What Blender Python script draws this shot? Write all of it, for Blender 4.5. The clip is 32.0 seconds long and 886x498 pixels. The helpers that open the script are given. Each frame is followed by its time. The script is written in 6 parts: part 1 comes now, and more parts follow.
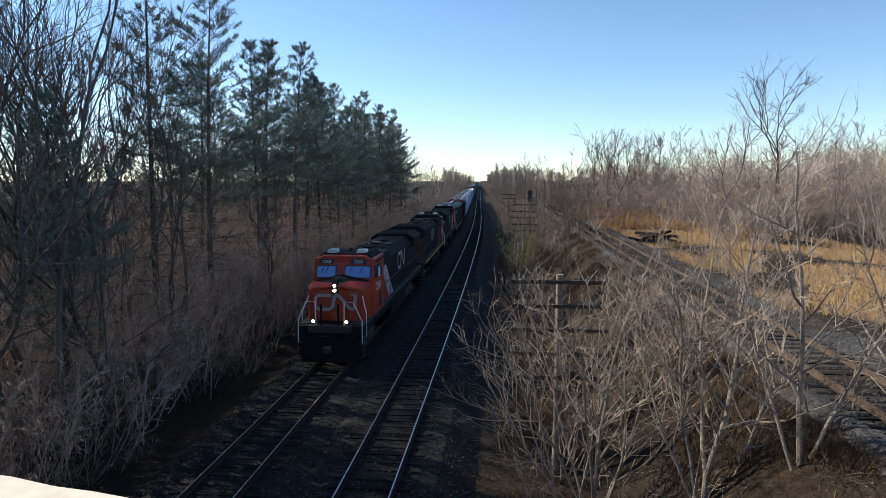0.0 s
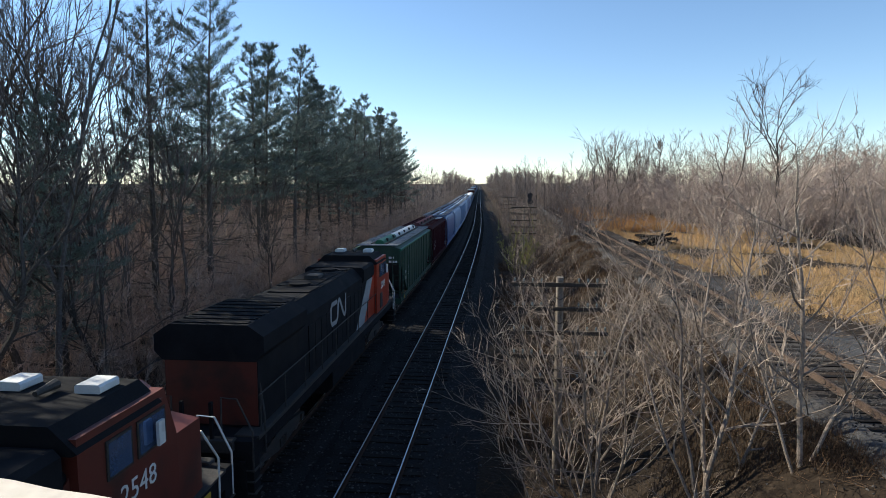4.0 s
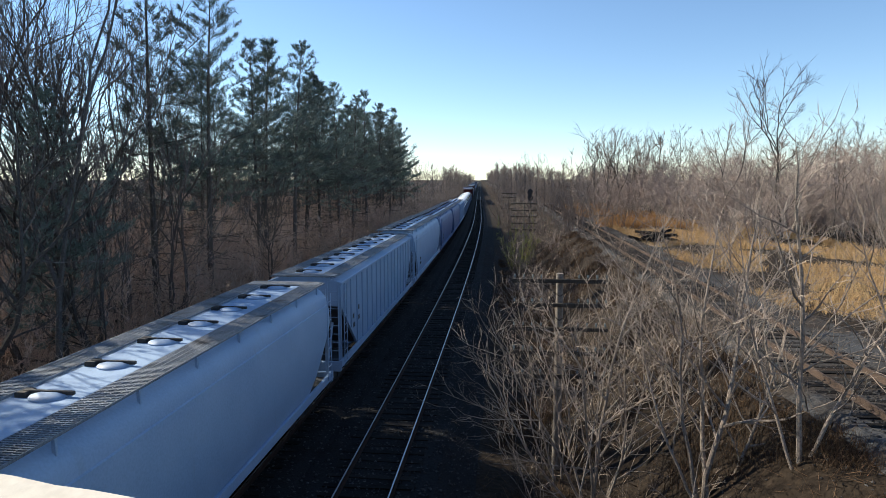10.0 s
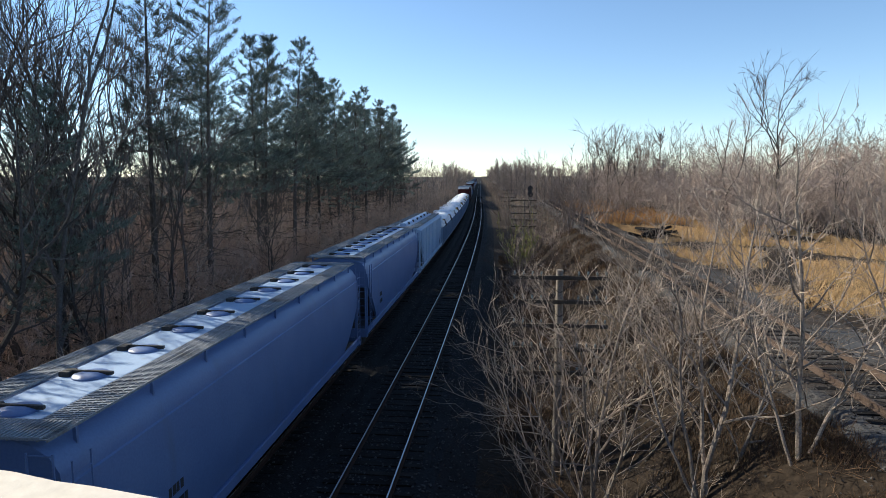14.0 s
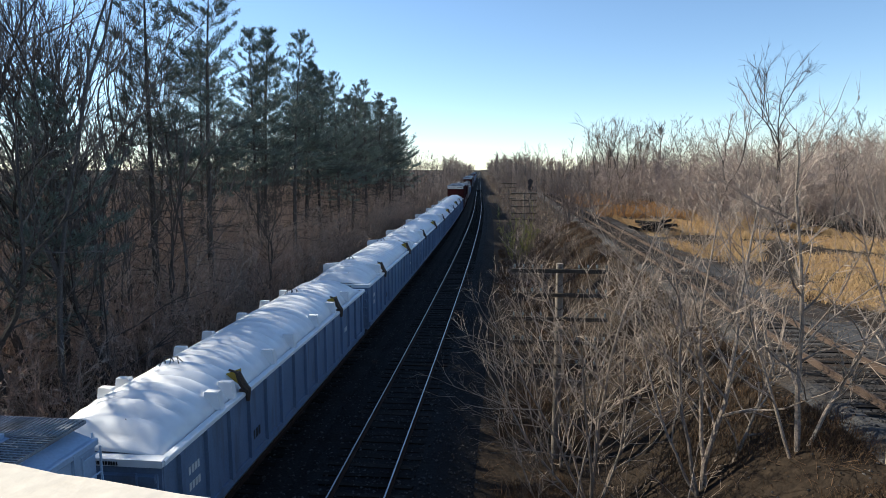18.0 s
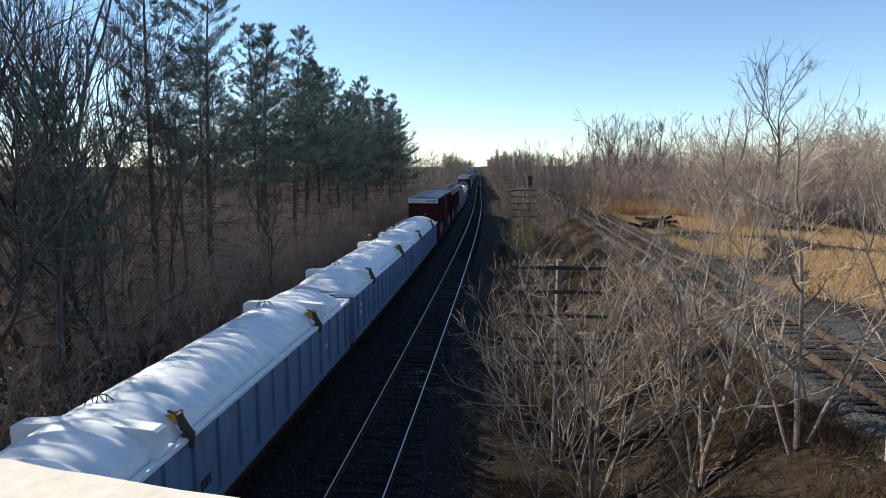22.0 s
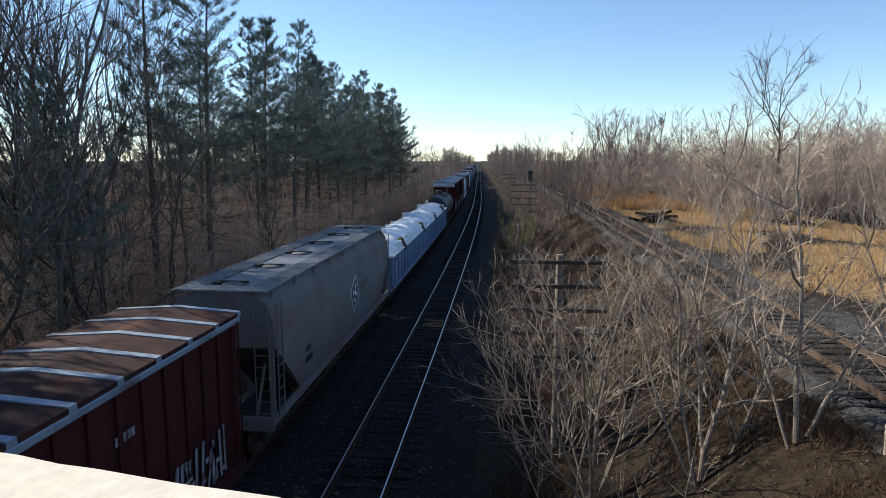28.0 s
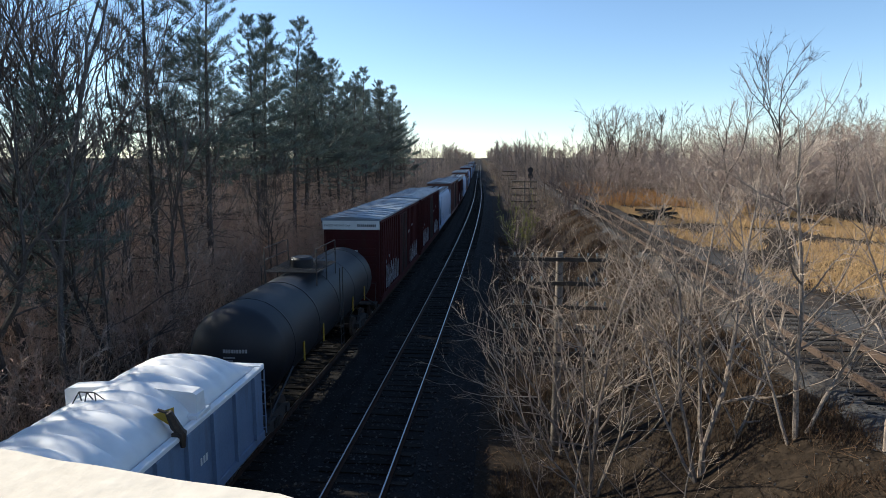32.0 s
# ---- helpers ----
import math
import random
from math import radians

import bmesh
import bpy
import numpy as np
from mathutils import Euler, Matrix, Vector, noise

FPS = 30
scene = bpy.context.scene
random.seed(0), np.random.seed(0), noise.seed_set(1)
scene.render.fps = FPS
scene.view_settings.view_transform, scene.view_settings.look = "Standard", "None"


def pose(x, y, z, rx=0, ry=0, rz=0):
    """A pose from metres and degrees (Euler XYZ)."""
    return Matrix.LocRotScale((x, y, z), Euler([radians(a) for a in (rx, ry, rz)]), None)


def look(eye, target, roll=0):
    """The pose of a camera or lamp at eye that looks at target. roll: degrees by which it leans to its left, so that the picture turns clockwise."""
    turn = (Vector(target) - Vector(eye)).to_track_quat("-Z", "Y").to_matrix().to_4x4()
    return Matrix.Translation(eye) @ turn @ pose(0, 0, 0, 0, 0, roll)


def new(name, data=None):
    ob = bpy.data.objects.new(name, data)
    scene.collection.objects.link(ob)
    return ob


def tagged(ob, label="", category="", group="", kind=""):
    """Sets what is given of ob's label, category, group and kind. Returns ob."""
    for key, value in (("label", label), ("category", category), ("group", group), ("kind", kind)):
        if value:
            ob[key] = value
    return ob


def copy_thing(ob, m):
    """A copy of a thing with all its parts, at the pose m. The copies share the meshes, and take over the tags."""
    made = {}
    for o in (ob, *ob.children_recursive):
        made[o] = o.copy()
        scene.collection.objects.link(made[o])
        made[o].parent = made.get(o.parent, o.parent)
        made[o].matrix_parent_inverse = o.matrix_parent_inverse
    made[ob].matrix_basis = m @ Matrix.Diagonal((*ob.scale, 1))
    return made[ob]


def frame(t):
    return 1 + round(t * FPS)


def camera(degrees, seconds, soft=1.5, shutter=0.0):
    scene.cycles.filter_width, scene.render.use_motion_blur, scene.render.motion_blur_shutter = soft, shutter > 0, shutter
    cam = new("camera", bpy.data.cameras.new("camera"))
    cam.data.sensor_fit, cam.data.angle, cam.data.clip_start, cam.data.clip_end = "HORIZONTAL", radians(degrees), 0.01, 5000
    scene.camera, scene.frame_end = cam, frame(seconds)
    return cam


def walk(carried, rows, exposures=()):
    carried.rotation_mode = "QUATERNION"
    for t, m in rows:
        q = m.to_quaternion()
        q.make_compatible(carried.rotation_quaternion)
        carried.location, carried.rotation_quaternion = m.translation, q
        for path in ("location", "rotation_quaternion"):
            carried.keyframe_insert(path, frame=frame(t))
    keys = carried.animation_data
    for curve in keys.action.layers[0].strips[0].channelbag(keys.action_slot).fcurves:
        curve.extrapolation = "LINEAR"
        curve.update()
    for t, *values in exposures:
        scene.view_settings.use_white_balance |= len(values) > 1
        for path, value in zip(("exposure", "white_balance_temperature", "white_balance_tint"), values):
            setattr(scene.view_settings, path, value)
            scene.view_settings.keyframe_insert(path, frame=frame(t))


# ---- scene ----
# ---- camera: a phone held over the parapet, tilting down slowly ----
EYE = (0.0, 0.0, 8.5)


def aim(tilt):
    a, p = radians(3.364), radians(tilt)
    return look(EYE, (-100 * math.sin(a) * math.cos(p), 100 * math.cos(a) * math.cos(p), EYE[2] - 100 * math.sin(p)))


cam = camera(71.0, 32.0, soft=0.6)
EXPOSURES = ((0.0, 0.725, 5850, 6), (32.0, 0.725, 5850, 6))
TILT = {
    0: 6.33, 0.5: 6.31, 1: 6.28, 1.5: 6.17, 2: 5.93, 2.5: 6.06, 3: 6.10, 3.5: 6.09, 5.5: 6.09, 6: 6.12,
    6.5: 6.18, 7: 6.24, 7.5: 6.28, 8: 6.34, 8.5: 6.40, 9: 6.44, 9.5: 6.44, 10: 6.43, 10.5: 6.45, 11: 6.49,
    11.5: 6.53, 12: 6.58, 12.5: 6.64, 13: 6.68, 13.5: 6.72, 14: 6.74, 14.5: 6.74, 16.5: 7.25, 17: 7.36,
    17.5: 7.39, 18: 7.35, 18.5: 7.32, 19: 7.35, 19.5: 7.41, 20: 7.44, 20.5: 7.48, 21: 7.52, 21.5: 7.58,
    22: 7.66, 22.5: 7.70, 23: 7.73, 23.5: 7.79, 24: 7.87, 24.5: 7.93, 25: 7.96, 25.5: 7.96, 27.5: 8.10,
    28: 8.15, 28.5: 8.18, 29: 8.18, 29.5: 8.16, 30: 8.13, 30.5: 8.18, 31: 8.27, 31.5: 8.35, 32: 8.43,
}
walk(cam, [(t, aim(a)) for t, a in TILT.items()], EXPOSURES)

# ---- light: low autumn sun from the far left, clear sky ----
SUN_ELEV, SUN_AZ = 33.0, -66.0  # degrees; azimuth clockwise from +y
world = bpy.data.worlds.new("sky")
scene.world = world
world.use_nodes = True
wn = world.node_tree.nodes
sky = wn.new("ShaderNodeTexSky")
sky.sky_type, sky.sun_disc = "NISHITA", False
sky.sun_elevation, sky.sun_rotation = radians(SUN_ELEV), radians(SUN_AZ % 360)
sky.air_density, sky.dust_density, sky.ozone_density = 0.85, 0.0, 1.3
wn["Background"].inputs["Strength"].default_value = 0.10
world.node_tree.links.new(sky.outputs[0], wn["Background"].inputs["Color"])
sun = new("sun", bpy.data.lights.new("sun", "SUN"))
sun.data.energy, sun.data.angle, sun.data.color = 5.0, radians(0.53), (1.0, 0.87, 0.68)
_a, _e = radians(SUN_AZ), radians(SUN_ELEV)
sun.matrix_world = look((math.sin(_a) * math.cos(_e) * 50, math.cos(_a) * math.cos(_e) * 50, math.sin(_e) * 50), (0, 0, 0))

# ---- materials ----
def mat(name, c1, c2=None, scale=2.0, rough=0.7, metal=0.0, fine=30.0, bump=0.15, dist=0.01,
        dirt=None, amount=0.45, dscale=1.0, stretch=(1, 1, 1), rnd=0.0, island=0.0, grain=0.55):
    """Two noises mix c1 and c2; a third lays patches of dirt; stretch pulls the patches into streaks."""
    m = bpy.data.materials.new(name)
    m.use_nodes = True
    nt = m.node_tree
    n, ln = nt.nodes, nt.links.new
    b = n["Principled BSDF"]
    b.inputs["Roughness"].default_value, b.inputs["Metallic"].default_value = rough, metal
    if rough >= 0.85:
        b.inputs["Specular IOR Level"].default_value = 0.12
    c2 = c2 or tuple(0.75 * v for v in c1)
    co = n.new("ShaderNodeTexCoord").outputs["Object"]

    def tex(sc, det=3.0, src=co):
        t = n.new("ShaderNodeTexNoise")
        t.inputs["Scale"].default_value, t.inputs["Detail"].default_value = sc, det
        ln(src, t.inputs["Vector"])
        return t.outputs["Fac"]

    def ramp(src, lo, hi):
        r = n.new("ShaderNodeMapRange")
        r.inputs["From Min"].default_value, r.inputs["From Max"].default_value = lo, hi
        ln(src, r.inputs["Value"])
        return r.outputs["Result"]

    def mix(fac, a, c, blend="MIX"):
        x = n.new("ShaderNodeMix")
        x.data_type, x.blend_type = "RGBA", blend
        for k, v in ((0, fac), (6, a), (7, c)):
            if isinstance(v, (tuple, float, int)):
                x.inputs[k].default_value = v if k == 0 else (*v, 1.0)
            else:
                ln(v, x.inputs[k])
        return x.outputs[2]

    big, small = tex(scale), tex(fine, 4.0)
    col = mix(ramp(big, 0.3, 0.7), c1, c2)
    col = mix(grain, col, mix(ramp(small, 0.3, 0.7), tuple(0.55 * v for v in c1), tuple(min(1.0, 1.3 * v) for v in c2)))
    if dirt:
        mp = n.new("ShaderNodeMapping")
        mp.inputs["Scale"].default_value = stretch
        ln(co, mp.inputs["Vector"])
        d = tex(dscale, 6.0, mp.outputs[0])
        col = mix(ramp(d, 1.0 - amount - 0.08, 1.0 - amount + 0.18), col, dirt)
    if rnd or island:
        src = n.new("ShaderNodeObjectInfo").outputs["Random"] if rnd else n.new("ShaderNodeNewGeometry").outputs["Random Per Island"]
        v = n.new("ShaderNodeMapRange")
        k = rnd or island
        v.inputs["To Min"].default_value, v.inputs["To Max"].default_value = 1.0 - k, 1.0 + k
        ln(src, v.inputs["Value"])
        hs = n.new("ShaderNodeHueSaturation")
        ln(v.outputs[0], hs.inputs["Value"])
        ln(col, hs.inputs["Color"])
        col = hs.outputs[0]
    ln(col, b.inputs["Base Color"])
    if bump:
        bp = n.new("ShaderNodeBump")
        bp.inputs["Strength"].default_value, bp.inputs["Distance"].default_value = bump, dist
        ln(small, bp.inputs["Height"])
        ln(bp.outputs[0], b.inputs["Normal"])
    return m


def glow(name, c, power):
    m = bpy.data.materials.new(name)
    m.use_nodes = True
    b = m.node_tree.nodes["Principled BSDF"]
    b.inputs["Base Color"].default_value = (*c, 1)
    b.inputs["Emission Color"].default_value, b.inputs["Emission Strength"].default_value = (*c, 1), power
    return m


RUST = (0.16, 0.07, 0.04)
GRIME = (0.05, 0.045, 0.04)
M = dict(
    ground=mat("brown_earth", (0.018, 0.0135, 0.010), (0.038, 0.027, 0.018), 0.35, 0.95, fine=7, bump=0.9, dist=0.07,
               dirt=(0.07, 0.043, 0.023), amount=0.27, dscale=0.12),
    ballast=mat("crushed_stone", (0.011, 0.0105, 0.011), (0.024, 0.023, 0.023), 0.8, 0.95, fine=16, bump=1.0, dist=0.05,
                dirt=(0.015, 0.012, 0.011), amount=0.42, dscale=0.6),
    stone=mat("loose_stone", (0.026, 0.024, 0.023), (0.085, 0.08, 0.076), 6, 0.85, fine=40, bump=0.4, island=0.55),
    gravel=mat("siding_gravel", (0.045, 0.043, 0.042), (0.10, 0.096, 0.093), 0.7, 0.95, fine=14, bump=1.0, dist=0.04,
               dirt=(0.04, 0.029, 0.021), amount=0.55, dscale=0.5),
    tie=mat("creosoted_timber", (0.012, 0.010, 0.009), (0.024, 0.020, 0.017), 1.5, 0.9, fine=22, bump=0.7, rnd=0.45,
            dirt=(0.05, 0.034, 0.02), amount=0.24, dscale=1.4, stretch=(0.6, 5, 5)),
    rail=mat("rolled_steel", (0.035, 0.025, 0.02), (0.06, 0.036, 0.026), 3, 0.9, 0.0, fine=60, bump=0.1),
    railhead=mat("polished_railhead", (0.46, 0.46, 0.46), (0.38, 0.37, 0.37), 3, 0.30, 1.0, fine=80, bump=0.03),
    rustrail=mat("rusty_rail", (0.06, 0.043, 0.034), (0.105, 0.075, 0.058), 3, 0.85, 0.0, fine=50, bump=0.3),
    concrete=mat("pale_concrete", (0.60, 0.53, 0.44), (0.67, 0.61, 0.52), 2.5, 0.9, fine=45, bump=0.2,
                 dirt=(0.46, 0.40, 0.33), amount=0.3, dscale=4, grain=0.16),
    asphalt=mat("road_asphalt", (0.05, 0.05, 0.05), (0.07, 0.07, 0.068), 2, 0.9, fine=60),
    bark=mat("grey_bark", (0.058, 0.05, 0.045), (0.115, 0.10, 0.09), 1.5, 0.95, fine=18, bump=0.8, dist=0.02, rnd=0.3),
    palebark=mat("pale_bark", (0.215, 0.168, 0.134), (0.35, 0.285, 0.232), 2.0, 0.9, fine=22, bump=0.5, rnd=0.2,
                 dirt=(0.12, 0.09, 0.07), amount=0.38, dscale=3),
    twig=mat("brown_twig", (0.20, 0.155, 0.12), (0.32, 0.25, 0.195), 0.8, 0.9, fine=10, bump=0, rnd=0.35),
    woodtwig=mat("grey_wood_twig", (0.085, 0.073, 0.066), (0.165, 0.142, 0.128), 0.8, 0.9, fine=10, bump=0, rnd=0.45),
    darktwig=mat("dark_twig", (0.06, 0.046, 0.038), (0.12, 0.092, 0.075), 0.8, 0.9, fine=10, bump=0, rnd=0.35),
    fartwig=mat("grey_brown_twig", (0.20, 0.155, 0.13), (0.31, 0.245, 0.205), 0.4, 0.95, fine=6, bump=0, rnd=0.3),
    redtwig=mat("reddish_twig", (0.32, 0.23, 0.18), (0.47, 0.35, 0.275), 0.8, 0.9, fine=8, bump=0, rnd=0.35),
    paletwig=mat("pale_twig", (0.25, 0.195, 0.155), (0.42, 0.345, 0.28), 1.2, 0.85, fine=14, bump=0, rnd=0.2,
                 dirt=(0.14, 0.10, 0.075), amount=0.4, dscale=1.6),
    needle=mat("pine_needles", (0.085, 0.112, 0.098), (0.14, 0.17, 0.14), 0.35, 0.75, fine=5, bump=0, rnd=0.35),
    leaf=mat("yellow_green_leaves", (0.16, 0.17, 0.04), (0.24, 0.22, 0.06), 1.0, 0.8, fine=9, bump=0),
    grass=mat("dry_grass", (0.42, 0.265, 0.12), (0.57, 0.39, 0.20), 0.25, 0.9, fine=3, bump=0, island=0.3),
    redgrass=mat("russet_grass", (0.30, 0.15, 0.06), (0.42, 0.24, 0.10), 0.3, 0.9, fine=3, bump=0, island=0.3),
    deadgrass=mat("dead_stems", (0.06, 0.037, 0.023), (0.125, 0.08, 0.047), 0.4, 0.95, fine=3, bump=0, island=0.4),
    pole=mat("weathered_pole", (0.17, 0.14, 0.115), (0.28, 0.24, 0.20), 1.0, 0.95, fine=25, bump=0.6,
             dirt=(0.08, 0.06, 0.05), amount=0.4, dscale=1.0, stretch=(6, 6, 0.6)),
    arm=mat("dark_crossarm", (0.045, 0.038, 0.032), (0.09, 0.075, 0.06), 2, 0.95, fine=30, bump=0.4),
    porcelain=mat("insulator_glass", (0.10, 0.12, 0.12), (0.2, 0.22, 0.22), 5, 0.2, bump=0),
    steel=mat("dark_steel", (0.03, 0.028, 0.027), (0.055, 0.05, 0.047), 2, 0.75, 0.2, fine=30, dirt=(0.10, 0.065, 0.045), amount=0.35, dscale=3),
    wheel=mat("wheel_steel", (0.08, 0.065, 0.055), (0.13, 0.10, 0.085), 4, 0.5, 0.6),
    grate=mat("galvanised_grating", (0.19, 0.205, 0.23), (0.27, 0.285, 0.31), 2, 0.7, 0.2, dirt=(0.08, 0.065, 0.055), amount=0.38, dscale=1.5),
    black=mat("loco_black", (0.009, 0.009, 0.011), (0.017, 0.017, 0.019), 1.5, 0.88, fine=25, bump=0.05, dirt=(0.035, 0.03, 0.026), amount=0.32, dscale=1.2, stretch=(1, 1, .5), grain=0.16),
    red=mat("loco_red", (0.36, 0.04, 0.014), (0.30, 0.034, 0.013), 1.5, 0.38, fine=25, bump=0.04, dirt=(0.22, 0.05, 0.025), amount=0.32, dscale=1.5, grain=0.16),
    # red paint darkened to stand in for shade on cab and hood ends
    shadered=mat("shade_red", (0.13, 0.025, 0.015), (0.08, 0.02, 0.014), 1.2, 0.5, fine=20, bump=0.05, dirt=(0.03, 0.015, 0.012), amount=0.4, dscale=1.2, grain=0.16),
    white=mat("white_paint", (0.72, 0.72, 0.70), (0.60, 0.60, 0.58), 2, 0.55, fine=25, bump=0.03, dirt=(0.35, 0.32, 0.28), amount=0.3, dscale=2, grain=0.16),
    # white paint greyed so emblems, sash and marks look as if in shade
    shadewhite=mat("shade_white", (0.26, 0.26, 0.27), (0.34, 0.34, 0.34), 2, 0.7, fine=25, bump=0.03, dirt=(0.12, 0.11, 0.10), amount=0.36, dscale=2, grain=0.16),
    yellow=mat("yellow_stripe", (0.5, 0.33, 0.03), (0.4, 0.26, 0.03), 3, 0.5, bump=0.03, grain=0.16),
    # blue metallic base paints in the sky mirrored by the panes
    glass=mat("cab_glass", (0.16, 0.24, 0.42), (0.19, 0.27, 0.46), 1, 0.08, 0.7, bump=0, grain=0.1),
    loco_roof=mat("black_roof", (0.008, 0.008, 0.0095), (0.016, 0.016, 0.018), 0.8, 0.9, fine=20, dirt=(0.02, 0.016, 0.013), amount=0.4, dscale=0.8, grain=0.16),
    lamp=glow("headlamp_lens", (1.0, 0.80, 0.45), 9.5),
    green=mat("hopper_green", (0.012, 0.038, 0.023), (0.017, 0.05, 0.03), 0.8, 0.6, fine=20, dirt=(0.018, 0.03, 0.02), amount=0.4, dscale=1.2, stretch=(2, 2, .4), grain=0.16),
    teal=mat("hatch_green", (0.02, 0.11, 0.058), (0.028, 0.14, 0.072), 1.5, 0.55, dirt=(0.06, 0.12, 0.07), amount=0.3, dscale=2, grain=0.16),
    maroon=mat("hopper_maroon", (0.038, 0.008, 0.012), (0.052, 0.012, 0.016), 0.8, 0.85, fine=20, dirt=(0.045, 0.018, 0.018), amount=0.42, dscale=1.2, stretch=(2, 2, .4), grain=0.16),
    dustymaroon=mat("dusty_maroon", (0.12, 0.05, 0.052), (0.17, 0.08, 0.08), 1.2, 0.85, fine=20, dirt=(0.10, 0.04, 0.04), amount=0.36, dscale=1.5, grain=0.16),
    navy=mat("navy_decal", (0.012, 0.018, 0.05), (0.02, 0.028, 0.07), 3, 0.6, bump=0),
    grey=mat("hopper_grey", (0.24, 0.325, 0.47), (0.30, 0.385, 0.53), 0.7, 0.55, fine=20, dirt=(0.18, 0.20, 0.24), amount=0.33, dscale=1.0, stretch=(2, 2, .35), grain=0.16),
    pale=mat("hopper_pale_grey", (0.30, 0.40, 0.56), (0.36, 0.46, 0.61), 0.7, 0.5, fine=20, dirt=(0.27, 0.30, 0.34), amount=0.3, dscale=0.9, stretch=(2, 2, .35), grain=0.16),
    blue=mat("hopper_blue_grey", (0.09, 0.145, 0.31), (0.12, 0.18, 0.35), 0.7, 0.45, fine=20, dirt=(0.10, 0.13, 0.21), amount=0.34, dscale=0.9, stretch=(2, 2, .35), grain=0.16),
    tan=mat("hopper_tan_grey", (0.15, 0.138, 0.138), (0.19, 0.175, 0.172), 0.7, 0.85, fine=20, dirt=(0.17, 0.095, 0.06), amount=0.40, dscale=0.7, stretch=(1.2, .8, .7), grain=0.16),
    gondola=mat("gondola_blue_grey", (0.13, 0.185, 0.29), (0.17, 0.23, 0.34), 0.8, 0.6, fine=20, dirt=(0.09, 0.10, 0.12), amount=0.38, dscale=1.2, stretch=(2, 2, .4), rnd=0.12, grain=0.16),
    tarp=mat("white_tarpaulin", (0.78, 0.79, 0.81), (0.84, 0.84, 0.85), 0.5, 0.5, fine=2.5, bump=0.1, dist=0.02, dirt=(0.56, 0.55, 0.53), amount=0.3, dscale=0.8, grain=0.16),
    box=mat("boxcar_red", (0.042, 0.011, 0.012), (0.06, 0.015, 0.015), 0.8, 0.88, fine=20, dirt=(0.045, 0.018, 0.016), amount=0.42, dscale=1.1, stretch=(2, 2, .4), grain=0.16),
    boxdark=mat("boxcar_brown", (0.10, 0.045, 0.038), (0.14, 0.06, 0.045), 0.8, 0.7, fine=20, dirt=(0.055, 0.035, 0.03), amount=0.45, dscale=1.1, stretch=(2, 2, .4), grain=0.16),
    boxroof=mat("galvanised_roof", (0.15, 0.18, 0.225), (0.22, 0.26, 0.31), 0.5, 0.5, 0.3, fine=15, dirt=(0.13, 0.085, 0.065), amount=0.36, dscale=0.7, stretch=(2.2, 0.7, 1), grain=0.16),
    rustroof=mat("rusted_roof", (0.026, 0.014, 0.015), (0.045, 0.023, 0.023), 0.6, 0.9, 0.0, fine=15, dirt=(0.085, 0.034, 0.024), amount=0.4, dscale=0.9, stretch=(2.5, .7, 1), grain=0.16),
    tank=mat("tank_black", (0.005, 0.006, 0.010), (0.009, 0.010, 0.015), 1.0, 0.55, fine=20, dirt=(0.016, 0.015, 0.017), amount=0.34, dscale=0.8, grain=0.16),
    boxrib=mat("galvanised_rib", (0.20, 0.25, 0.32), (0.30, 0.36, 0.44), 0.8, 0.5, 0.3, fine=15, dirt=(0.12, 0.08, 0.075), amount=0.42, dscale=0.9, grain=0.2),
    hatch=mat("dark_hatch", (0.14, 0.155, 0.18), (0.20, 0.215, 0.24), 2, 0.55, 0.2, dirt=(0.09, 0.08, 0.07), amount=0.35, dscale=3, grain=0.2),
    spray=mat("faded_spray", (0.24, 0.23, 0.26), (0.34, 0.33, 0.36), 2, 0.7, bump=0, dirt=(0.07, 0.03, 0.03), amount=0.46, dscale=3),
    paint_black=mat("stencil_black", (0.02, 0.02, 0.025), (0.03, 0.03, 0.03), 3, 0.6, bump=0),
    # grime plus painted shade for the recess under the hopper ends
    slope=mat("grimy_shaded_sheet", (0.03, 0.03, 0.034), (0.06, 0.058, 0.062), 0.9, 0.8, fine=18, dirt=(0.07, 0.045, 0.034), amount=0.4, dscale=1.3, stretch=(2, 1, .4), grain=0.2),
    hook=mat("rusty_hook", (0.035, 0.026, 0.022), (0.07, 0.045, 0.03), 6, 0.7, bump=0.2),
)

